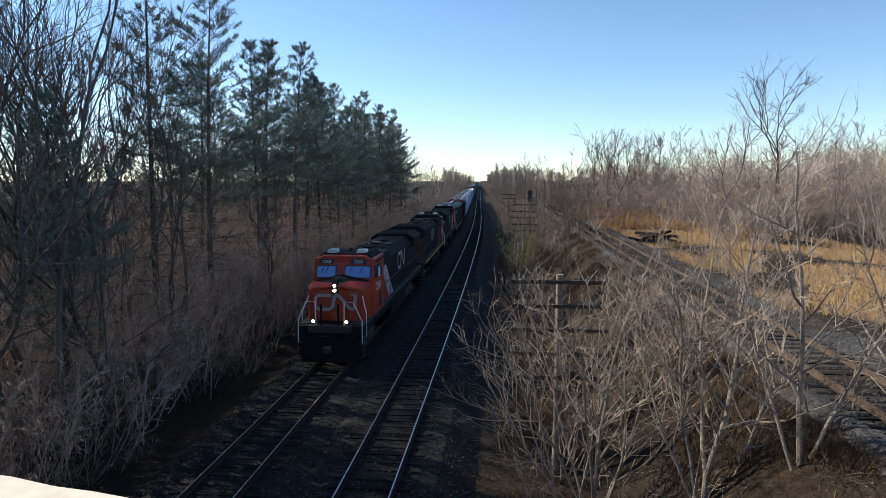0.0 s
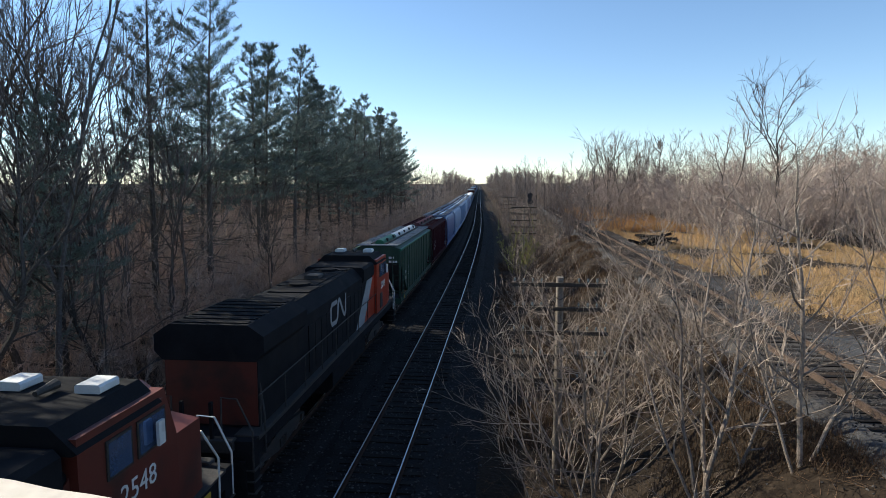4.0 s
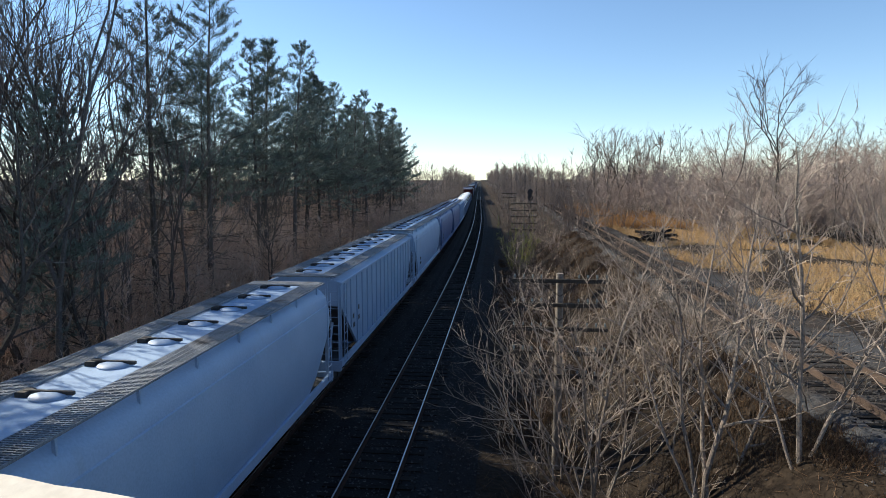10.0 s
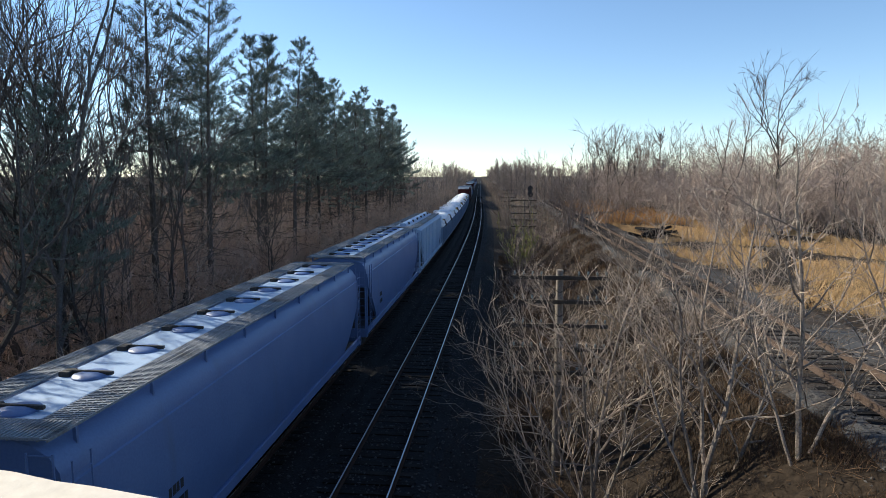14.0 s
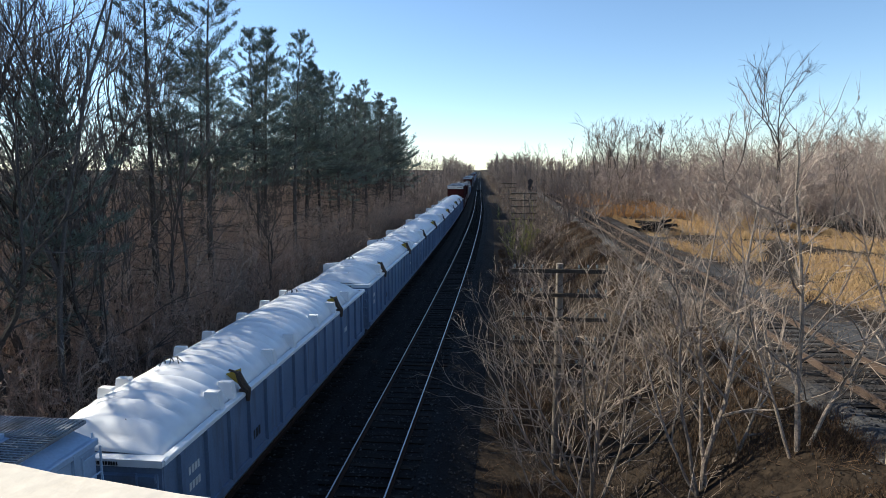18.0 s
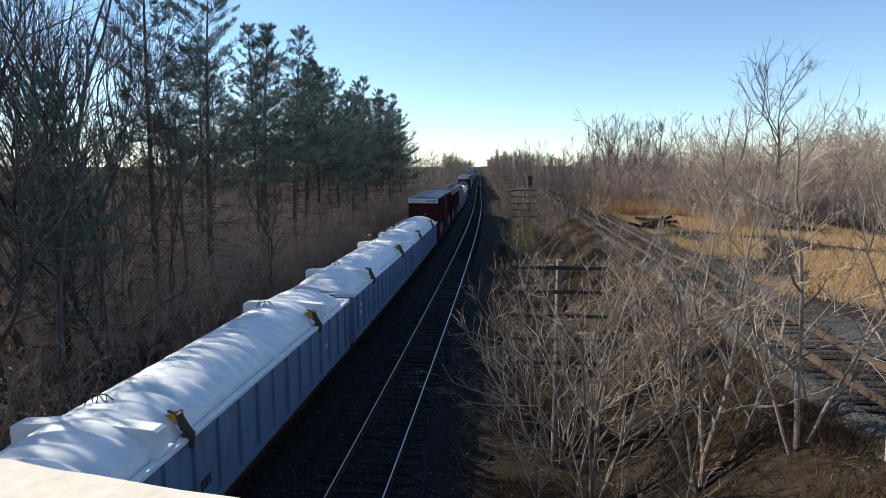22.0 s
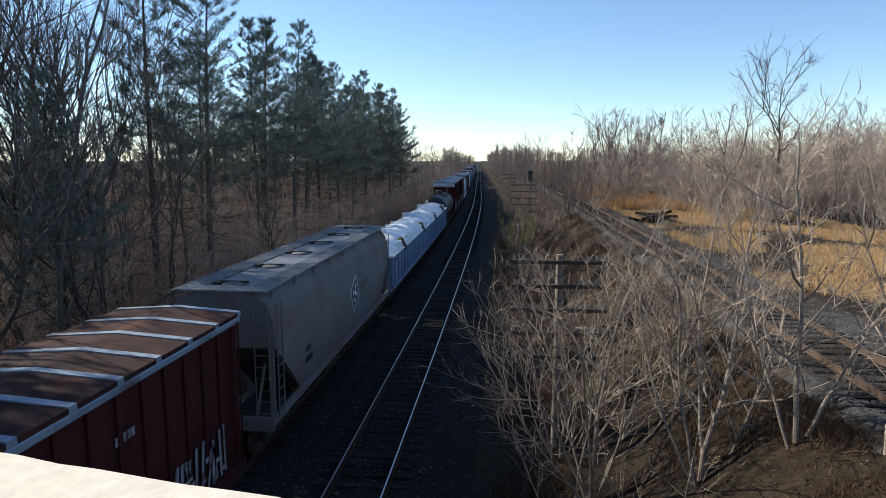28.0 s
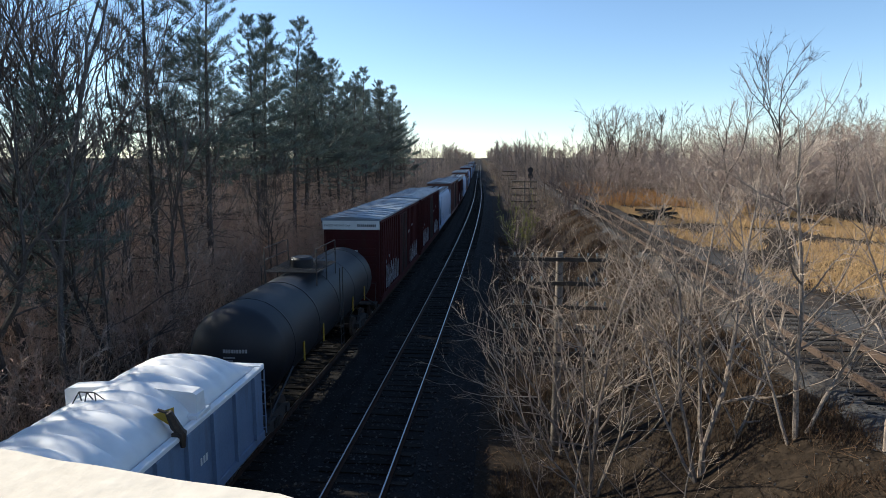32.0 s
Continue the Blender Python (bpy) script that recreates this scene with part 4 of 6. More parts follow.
def sapling(x, y, stems, seed, label, pale=True, dense=1.0):
    """A near bush: a few long curving stems, upswept branches, branchlets and fine twigs."""
    rs = random.Random(seed)
    ob = thing("sapling", label, "bush", "bare bushes before the bridge")
    ob.matrix_basis = pose(x, y, gz(x, y))
    for ln, az, tilt, r in stems:
        a = radians(az)
        d = Vector((math.sin(a) * math.sin(radians(tilt)), math.cos(a) * math.sin(radians(tilt)), math.cos(radians(tilt))))
        st = bough(Vector((math.sin(a) * 0.1, math.cos(a) * 0.1, -0.2)), d, ln, 10, rs, 0.085, 0.035)
        tw = Mb()
        stem = part("stem", Mb().tube(st, [r * 0.82 * (1 - 0.082 * i) for i in range(11)], 7, False, True), M["palebark"], ob, smooth=True)
        n = int(ln * 1.7 * dense) + 2
        for k in range(n):
            u = 0.2 + 0.78 * (k + rs.random()) / n
            p, e = along(st, min(u, 0.985))
            bl = ln * rs.uniform(0.16, 0.46) * (1.2 - 0.75 * u) + 0.25
            q = max(0.009, r * 0.82 * (1.02 - 0.82 * u) * rs.uniform(0.45, 0.72))
            br = bough(p, away_from(e, rs.uniform(0.55, 1.05), rs), bl, 6, rs, 0.12, 0.09)
            part("branch", Mb().tube(br, [q, q * .86, q * .73, q * .6, q * .48, q * .36, q * .2], 5, False, True), M["palebark"], stem, smooth=True)
            for _ in range(2 + int(bl * 1.5 * dense)):
                s, e2 = along(br, rs.uniform(0.12, 0.97))
                tl = bl * rs.uniform(0.18, 0.5) + 0.12
                t2 = bough(s, away_from(e2, rs.uniform(0.45, 0.95), rs), tl, 3, rs, 0.16, 0.09)
                q2 = max(.0062, q * .40)
                tw.tube(t2, [q2, q2 * .8, q2 * .6, .002], 3, False, True)
                for _ in range(3):
                    s3, e3 = along(t2, rs.uniform(0.15, 0.97))
                    s4 = s3 + (away_from(e3, rs.uniform(0.4, 0.9), rs) + Vector((0, 0, 0.12))) * tl * rs.uniform(.25, .6)
                    tw.tube([s3, s4], [.0046, .0016], 3, False, True)
        tagged(part("twig_spray", tw, M["paletwig"] if pale else M["twig"], stem), kind="stuff")


sapling(3.2, 16.4, ((9.0, -20, 3, .085), (7.6, 200, 9, .06), (7.0, -78, 19, .055), (6.6, 85, 20, .055), (6.4, -92, 33, .05), (7.6, 60, 11, .05), (7.0, -45, 12, .05)), 31,
        "pale leafless multi-stemmed bush on the slope", dense=1.05)
sapling(5.4, 14.4, ((8.0, 10, 4, .09), (7.4, 75, 13, .075), (7.0, -82, 13, .07), (6.2, 90, 29, .06), (5.6, -70, 30, .055)), 32,
        "pale leafless bush with forked stems", dense=1.35)
sapling(6.9, 13.2, ((7.6, 35, 9, .08), (6.0, 65, 27, .06), (5.6, -75, 20, .05)), 33,
        "sunlit pale sapling with long arching branches", dense=1.3)
sapling(2.3, 14.6, ((4.2, -95, 26, .035), (4.8, 15, 8, .04)), 40,
        "leafless bush with arching stems beside the track", False)
sapling(2.6, 18.8, ((6.6, -88, 17, .045), (5.6, -75, 34, .04), (6.6, 20, 7, .05)), 42,
        "grey leafless bush spreading before the old line pole", False)
sapling(7.9, 11.8, ((7.6, 40, 9, .08), (6.0, 85, 28, .055), (5.0, 95, 52, .045)), 41,
        "sunlit sapling with one strong stem and arching branches")
sapling(4.4, 12.8, ((2.8, -60, 40, .03), (3.0, 30, 25, .03)), 38, "low arching bare bush on the slope", False)
sapling(4.4, 23.0, ((6.2, 0, 8, .05), (5.6, 120, 15, .045), (5.2, 240, 18, .045)), 35, "grey leafless bush behind the pale one", False)
sapling(8.2, 17.0, ((6.2, 0, 6, .05), (5.0, 90, 20, .04), (5.0, -90, 18, .04)), 36, "slender pale sapling beside the siding")
sapling(12.4, 17.5, ((6.8, -20, 6, .055), (5.2, 70, 22, .04), (5.0, -80, 24, .04)), 37, "slender pale sapling beyond the siding")


def tufts(name, spots, material, h, blades, label, seed):
    rs = random.Random(seed)
    mb = Mb()
    for x, y in spots:
        z = gz(x, y) - 0.03
        for _ in range(blades):
            a = rs.uniform(0, 6.28)
            ln = h * rs.uniform(0.5, 1.2)
            bx, by = x + rs.gauss(0, .09), y + rs.gauss(0, .09)
            w = 0.004 + 0.0002 * y
            lx, ly = math.cos(a) * ln * 0.45, math.sin(a) * ln * 0.45
            c, s = w * math.sin(a + 0.6), w * math.cos(a + 0.6)
            mb.add([(bx - c, by - s, z), (bx + c, by + s, z), (bx + lx, by + ly, z + ln)], [(0, 1, 2)])
    tagged(part(name, mb, material), label, "grass", kind="stuff")


rg = random.Random(77)
spots = []
while len(spots) < 11000:
    y = 25 + 60 * rg.random() ** 1.15
    x = sidx(y) + 2.6 + 17 * rg.random()
    if noise.noise((x * 0.2, y * 0.13, 0)) > (-0.12 if y > 32 else 0.1) and x < y * 0.95:
        spots.append((x, y))
tufts("field_grass", spots, M["grass"], 0.48, 8, "tall dry golden grass on the terrace", 1)
spots = []
while len(spots) < 6200:
    y = 11 + 60 * rg.random() ** 1.5
    x = x2(y) + rg.uniform(3.6, 11.5)
    if noise.noise((x * 0.35, y * 0.35, 5)) > 0.05:
        spots.append((x, y))
tufts("slope_grass", spots, M["deadgrass"], 0.38, 6, "matted russet grass on the slope beside the track", 2)
spots = []
while len(spots) < 2500:
    y = 72 + 60 * rg.random()
    x = sidx(y) + 1.5 + 11 * rg.random()
    if noise.noise((x * 0.2, y * 0.1, 9)) > -0.05:
        spots.append((x, y))
tufts("far_grass", spots, M["redgrass"], 1.0, 6, "russet grass before the far brush", 3)

litter = Mb()
for _ in range(9000):
    y = 10.5 + 45 * rg.random() ** 1.7
    x = x2(y) + rg.uniform(3.2, 16)
    z = gz(x, y)
    a = rg.uniform(0, 6.28)
    ln = rg.uniform(0.15, 0.7)
    litter.tube([(x, y, z + 0.01), (x + math.cos(a) * ln, y + math.sin(a) * ln, z + rg.uniform(0.02, 0.3))], [rg.uniform(0.004, 0.011), 0], 3, False, True)
tagged(part("litter", litter, M["deadgrass"]), "fallen dead stems and leaf litter on the slope", "litter", kind="stuff")

for kind, (sources, meshes, material, far) in BRUSHES.items():
    strew("brush_belt", sources, far, material, "belt of leafless " + kind + " brush further along the line", "brush")

# far woods and hedges that close the view
rs = random.Random(9)
tall_far = []
for i in range(5):
    w_ = Mb()
    st = bough(Vector((0, 0, -0.5)), Vector((0, 0, 1)), 15, 3, rs, 0.05, 0.02)
    w_.tube(st, [.28, .22, .14, 0], 3, False, True)
    for _ in range(26):
        s, e = along(st, rs.uniform(0.06, 0.95))
        ln = 15 * rs.uniform(0.12, 0.32)
        b = bough(s, away_from(e, rs.uniform(0.4, 1.1), rs), ln, 2, rs, 0.2, 0.08)
        w_.tube(b, [.14, .10, 0], 3, False, True)
        for _ in range(3):
            s2, e2 = along(b, rs.random())
            w_.tube([s2, s2 + away_from(e2, rs.uniform(.4, 1), rs) * ln * .5], [.10, 0], 3, False, True)
    tall_far.append(w_)
spots = []
for i in range(360):
    if i % 4 == 0:
        y = 420 + 900 * rs.random() ** 1.3
        x = -13 - rs.random() * 20
    elif i % 4 == 1:
        y = 420 + 900 * rs.random() ** 1.3
        x = 13 + rs.random() * 24
    elif i % 4 == 2:
        y = 620 + 500 * rs.random()
        x = 12 + rs.random() * 55
    else:
        y = 170 + 500 * rs.random()
        x = 0.12 * y + 20 + rs.random() * 0.8 * y
    spots.append((x, y, rs.uniform(0.8, 1.25), rs.uniform(0.85, 1.15), rs.uniform(0, 6.28)))
for i in range(90):
    y = 130 + 330 * rs.random()
    spots.append((0.06 * y + 6 + 0.22 * y * rs.random(), y, rs.uniform(0.4, 0.6), rs.uniform(0.85, 1.15), rs.uniform(0, 6.28)))
for i in range(130):
    y = 190 + 260 * rs.random()
    spots.append((10 + 0.01 * y + 0.16 * y * rs.random() ** 1.3, y, rs.uniform(0.5, 0.78), rs.uniform(0.85, 1.15), rs.uniform(0, 6.28)))
for i in range(90):
    y = 40 + 240 * rs.random()
    spots.append((-48 - 120 * rs.random() - 0.1 * y, y, rs.uniform(0.35, 0.6), rs.uniform(0.85, 1.15), rs.uniform(0, 6.28)))
strew("far_woods", tall_far, spots, M["fartwig"], "distant leafless grey-brown woods along the line", "woods")

# ---- the train ----
# Each car stands on the rails at its own middle; its -y end runs ahead, towards the bridge.
SPEED = 14.2
TRAIN = []

wheel = Mb()
for s in (-1, 1):
    wheel.tube([(s * 0.685, 0, 0), (s * 0.715, 0, 0), (s * 0.72, 0, 0), (s * 0.83, 0, 0)], [0.49, 0.49, 0.455, 0.445], 20)
    wheel.tube([(s * 0.83, 0, 0), (s * 0.86, 0, 0), (s * 1.0, 0, 0)], [0.16, 0.13, 0.1], 10)
wheel.tube([(-0.7, 0, 0), (0.7, 0, 0)], 0.09, 8)
WHEELSET = wheel.mesh("wheelset", M["wheel"], True)


def frame_side(s, ax):
    """Cast side frame of a truck: arched top, spring opening, journal ends."""
    mb = Mb()
    prof = [(-ax - 0.2, 0.42), (-ax + 0.18, 0.40), (-0.38, 0.22), (0.38, 0.22), (ax - 0.18, 0.40), (ax + 0.2, 0.42), (ax + 0.2, 0.60),
            (ax - 0.2, 0.64), (0.5, 0.80), (-0.5, 0.80), (-ax + 0.2, 0.64), (-ax - 0.2, 0.60)]
    mb.slab(prof, s * 0.95 - 0.07, s * 0.95 + 0.07)
    for y in (-0.2, 0, 0.2):
        mb.tube([(s * 1.03, y, 0.28), (s * 1.03, y, 0.55)], 0.07, 7)
    for y in (-ax, ax):
        mb.box(s * 1.0 - 0.08, s * 1.0 + 0.08, y - 0.13, y + 0.13, 0.38, 0.6)
    return mb


FRAMES = {}


def truck(car, y, axles=(-0.88, 0.88)):
    key = axles
    if key not in FRAMES:
        ax = axles[-1]
        side = [frame_side(s, ax).mesh("side_frame", M["steel"]) for s in (-1, 1)]
        FRAMES[key] = (Mb().box(-0.95, 0.95, -0.2, 0.2, 0.42, 0.72, 0.04).box(-0.3, 0.3, -0.25, 0.25, 0.72, 0.82).mesh("truck", M["steel"]), side)
    bol, side = FRAMES[key]
    tr = part("truck", bol, None, car, at=(0, y, 0))
    for me in side:
        part("side_frame", me, None, tr)
    for a in axles:
        part("wheelset", WHEELSET, None, tr, at=(0, a, 0.455))
    return tr


COUPLER = Mb().box(-0.12, 0.12, -0.55, 0.3, 0.78, 0.95, 0.02).box(-0.18, 0.12, -0.78, -0.5, 0.72, 1.0, 0.03).box(0.02, 0.2, -0.86, -0.66, 0.76, 0.98, 0.03).mesh("coupler", M["steel"])


def couplers(car, half):
    part("coupler", COUPLER, None, car, at=(0, -half + 0.75, 0))
    part("coupler", COUPLER, None, car, at=pose(0, half - 0.75, 0, 0, 0, 180))


def ladder(x, y, z0, z1, along_x=False, w=0.42, step=0.34):
    mb = Mb()
    for s in (-w / 2, w / 2):
        p = (x + s, y) if along_x else (x, y + s)
        mb.tube([(p[0], p[1], z0), (p[0], p[1], z1)], 0.02, 5)
    z = z0 + 0.15
    while z < z1:
        a, b = ((x - w / 2, y, z), (x + w / 2, y, z)) if along_x else ((x, y - w / 2, z), (x, y + w / 2, z))
        mb.tube([a, b], 0.014, 5)
        z += step
    return mb


def grating(x0, x1, y0, y1, z, cross=0.075):
    """A walkway of long bearing bars and many cross bars."""
    mb = Mb()
    if x1 - x0 < y1 - y0:
        k = max(2, int((x1 - x0) / 0.14))
        for i in range(k + 1):
            x = x0 + (x1 - x0) * i / k
            mb.box(x - 0.012, x + 0.012, y0, y1, z - 0.045, z)
        n = int((y1 - y0) / cross)
        for i in range(n + 1):
            y = y0 + (y1 - y0) * i / n
            mb.box(x0, x1, y - 0.013, y + 0.013, z - 0.016, z + 0.006)
    else:
        n = int((x1 - x0) / cross)
        for i in range(n + 1):
            x = x0 + (x1 - x0) * i / n
            mb.box(x - 0.02, x + 0.02, y0, y1, z - 0.016, z + 0.006)
        for y in (y0, (y0 + y1) / 2, y1):
            mb.box(x0, x1, y - 0.012, y + 0.012, z - 0.045, z)
    return mb


def marks(car, spots, material, x, size=0.2, ends=False, seed=0):
    """Rows of bars for stencilled marks too small to read; spots are (y or x, z, letters)."""
    rs = random.Random(seed)
    for a, z, n in spots:
        mb = Mb()
        for k in range(n):
            w = size * rs.uniform(0.42, 0.6)
            o = a + k * size * 0.72
            if ends:
                mb.box(o, o + w, x - 0.006, x, z, z + size)
            else:
                mb.box(x, x + 0.006, o, o + w, z, z + size)
        part("marking", mb, material, car)


def hull(prof, half, cut, z_low, steps):
    """Car body drawn along its length. prof: (x, z) of the right half from the ridge down; the ends are cut back below z_cut."""
    slope, z_cut = cut
    loops = []
    for y in steps:
        inset = half - abs(y)
        zl = z_low if inset >= slope else z_cut - (z_cut - z_low) * max(0.0, inset) / slope
        right = []
        for i, (x, z) in enumerate(prof):
            if z < zl:
                (xa, za) = prof[i - 1]
                if za > zl:
                    f = (za - zl) / max(za - z, 1e-6)
                    right.append((xa + (x - xa) * f, zl))
                else:
                    right.append((right[-1][0], zl))
            else:
                right.append((x, z))
        loop = [(x, y, z) for x, z in right] + [(-x, y, z) for x, z in reversed(right)]
        loops.append(loop)
    return Mb().loft(loops)


def hopper(name, length, top, m, label, style, ribs=0, hatch="round", hatch_m=None, walk_m=None, dark=False, roof_m=None, seed=1, trim=None):
    """Covered hopper. style 'rib': flat sides with posts; 'smooth': bowed sides with rounded shoulders."""
    half = length / 2 - 0.55
    car = thing("covered_hopper", label, "freight car", "covered hoppers of the train")
    rs = random.Random(seed)
    ym = [-half, -half + 0.02] + [-half + 2.7 * k / 6 for k in range(1, 7)]
    steps = ym + [-y for y in reversed(ym)]
    if style == "rib":
        prof = [(0.0, top - 0.06), (0.9, top - 0.10), (1.46, top - 0.30), (1.50, top - 0.36), (1.50, 1.3), (0.0, 1.3)]
        cut = (2.7, 3.5)
    else:
        prof = [(0.0, top - 0.10), (0.75, top - 0.12), (1.02, top - 0.18), (1.28, top - 0.34), (1.44, top - 0.58), (1.47, top - 0.80), (1.51, top - 0.82), (1.55, top - 1.1),
                (1.59, 2.9), (1.58, 2.2), (1.52, 1.5), (1.46, 1.28), (0.0, 1.28)]
        cut = (2.2, 3.25)
    body = part("body", hull(prof, half, cut, prof[-1][1], steps), m, car, smooth=(style != "rib"))
    # sloped bays under the body
    for k in range(3):
        yc = (k - 1) * (half * 0.5)
        w = half * 0.24
        part("hopper_bay", Mb().loft([[(-1.25, yc - w, 1.3), (1.25, yc - w, 1.3), (1.25, yc + w, 1.3), (-1.25, yc + w, 1.3)],
                                      [(-0.5, yc - 0.35, 0.42), (0.5, yc - 0.35, 0.42), (0.5, yc + 0.35, 0.42), (-0.5, yc + 0.35, 0.42)]]), m, car)
    for s in (-1, 1):
        part("side_sill", Mb().box(s * 1.53 - 0.05, s * 1.53 + 0.05, -half - 0.3, half + 0.3, 1.06, 1.34, 0.01), m, car)
    if ribs:
        span = 2 * (half - 0.5)
        feet = {}
        for s in (-1, 1):
            for k in range(ribs):
                y = -span / 2 + span * k / (ribs - 1)
                foot = round(max(1.33, cut[1] + 0.03 - (cut[1] - 1.3) * (half - abs(y)) / cut[0]), 2)
                if foot not in feet:
                    feet[foot] = Mb().box(-0.04, 0.05, -0.045, 0.045, foot, top - 0.34, 0.012).mesh("rib", m)
                part("rib", feet[foot], None, car, at=(s * 1.505, y, 0))
        for s in (-1, 1):
            part("eave", Mb().box(s * 1.49 - 0.05, s * 1.49 + 0.06, -half - 0.03, half + 0.03, top - 0.42, top - 0.30, 0.02), trim or m, car)
    # ends: slope sheet, corner posts, ladders, platform
    for e in (-1, 1):
        za, zb = cut[1] - 0.03, prof[-1][1] + 0.12
        ya, yb_ = half + 0.012, half - cut[0] * (cut[1] - zb) / (cut[1] - prof[-1][1]) + 0.012
        wa = 1.40 if style == "rib" else 1.44
        # sheet colour carries the dirt and the recess shade together
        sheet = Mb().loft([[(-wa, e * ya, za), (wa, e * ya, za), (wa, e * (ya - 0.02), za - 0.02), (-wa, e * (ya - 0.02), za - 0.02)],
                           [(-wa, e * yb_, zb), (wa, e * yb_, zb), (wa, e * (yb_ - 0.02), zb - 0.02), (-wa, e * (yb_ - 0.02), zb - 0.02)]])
        part("slope_sheet", sheet, M["slope"], car, "sloping end sheet, dark with grime and painted shade")
        y = e * (half + 0.25)
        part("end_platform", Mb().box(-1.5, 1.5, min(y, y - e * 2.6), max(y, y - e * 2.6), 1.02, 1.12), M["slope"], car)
        part("end_sill", Mb().box(-1.55, 1.55, y - 0.08, y + 0.08, 0.92, 1.3, 0.02), m, car)
        for s in (-1, 1):
            part("corner_post", Mb().box(s * 1.45 - 0.05, s * 1.45 + 0.05, e * (half - 0.05) - 0.05, e * (half - 0.05) + 0.05, 1.1, cut[1] - 0.02), m, car)
            part("slope_strut", Mb().tube([(s * 0.9, e * (half - 0.1), 1.1), (s * 0.9, e * (half - 0.9), 2.6)], 0.05, 5), m, car)
        part("end_ladder", ladder(1.2, e * (half + 0.08), 1.2, top - 0.25, True), m, car)
        part("side_ladder", ladder(1.62, e * (half - 0.25), 1.2, top - 0.4), m, car)
        part("shear_plate", Mb().slab([(e * (half - 0.1), 1.12), (e * (half - 2.2), 1.12), (e * (half - 1.9), 1.7), (e * (half - 0.6), 2.5)], -0.03, 0.03), m, car)
    part("brake_wheel", Mb().tube([(0.55, -half - 0.22, 2.2), (0.55, -half - 0.26, 2.2)], 0.27, 14), M["steel"], car)
    wm = walk_m or M["grate"]
    zt = top - (0.06 if style == "rib" else 0.02)
    xw = (0.62, 1.3) if style == "rib" else (0.72, 1.36)
    for s in (-1, 1):
        tagged(part("running_board", grating(min(s * xw[0], s * xw[1]), max(s * xw[0], s * xw[1]), -half - 0.1, half + 0.1, zt), wm, car), kind="stuff")
        if style != "rib":
            for k in range(9):
                y = -half + 0.6 + (2 * half - 1.2) * k / 8
                part("bracket", Mb().slab([(y - 0.03, zt - 0.04), (y + 0.03, zt - 0.04), (y + 0.02, zt - 0.42), (y - 0.02, zt - 0.42)], s * 1.28 - 0.03, s * 1.28 + 0.03), m, car)
    for e in (-1, 1):
        tagged(part("end_walk", grating(-1.25, 1.25, min(e * (half - 0.55), e * (half + 0.1)), max(e * (half - 0.55), e * (half + 0.1)), zt + 0.02), wm, car), kind="stuff")
    hm = hatch_m or m
    if hatch == "trough":
        n = 5 if seed % 2 else 6
        for k in range(n):
            y0 = -half + 0.9 + (2 * half - 1.8) * k / n
            y1 = -half + 0.9 + (2 * half - 1.8) * (k + 1) / n - 0.05
            c = [(-0.28, top - 0.1), (-0.26, top + 0.08), (-0.16, top + 0.17), (0.16, top + 0.17), (0.26, top + 0.08), (0.28, top - 0.1)]
            hk = hm if not isinstance(hm, (list, tuple)) else (hm[0] if k < (4 if m is M["maroon"] else 2) else hm[1])
            h = part("hatch_cover", Mb().prism(c, y0, y1), hk, car)
            part("latch", Mb().box(0.2, 0.36, (y0 + y1) / 2 - 0.07, (y0 + y1) / 2 + 0.07, top + 0.0, top + 0.2, 0.02), M["steel"], h)
        part("roof_channel", Mb().box(-0.5, -0.42, -half + 0.6, half - 0.6, top - 0.08, top + 0.0).box(0.42, 0.5, -half + 0.6, half - 0.6, top - 0.08, top + 0.0), m if not dark else M["steel"], car)
    else:
        part("roof_sheet", Mb().box(-0.62, 0.62, -half + 0.4, half - 0.4, top - 0.12, top - 0.06, 0.01), roof_m or M["pale"], car)
        nh = 6 if m is M["tan"] else 10
        for k in range(nh):
            y = -half + 1.0 + (2 * half - 2.0) * k / (nh - 1)
            h = part("hatch_cover", Mb().tube([(0, y, top - 0.08), (0, y, top - 0.03), (0, y, top - 0.01), (0, y, top + 0.03)], [0.34, 0.34, 0.32, 0.16], 16), hm, car, smooth=True)
            part("latch_bar", Mb().box(-0.5, 0.46, y - 0.028, y + 0.028, top - 0.02, top + 0.05, 0.012), M["steel"], h)
            part("hinge", Mb().box(-0.58, -0.36, y - 0.13, y + 0.13, top - 0.08, top + 0.04, 0.02), M["steel"], h)
    marks(car, ((-half + 1.9, 2.55, 2), (-half + 2.9, 2.75, 2), (-half + 1.9, 2.15, 3), (-half + 2.9, 2.3, 2)) if style == "rib" else ((-half + 2.6, 2.3, 4), (-half + 2.6, 1.95, 5)),
          M["white"] if dark else M["paint_black"], 1.506 if style == "rib" else 1.585, 0.2, seed=seed)
    if dark:
        marks(car, ((0.75, 3.75, 4), (0.75, 3.5, 6)), M["white"], -half - 0.004, 0.13, True, seed=seed)
        part("plate", Mb().box(1.585, 1.592, -half + 0.75, -half + 1.05, 1.1, 1.32), M["yellow"], car, "yellow inspection square")
    truck(car, -half + 1.2), truck(car, half - 1.2)
    couplers(car, length / 2)
    return car


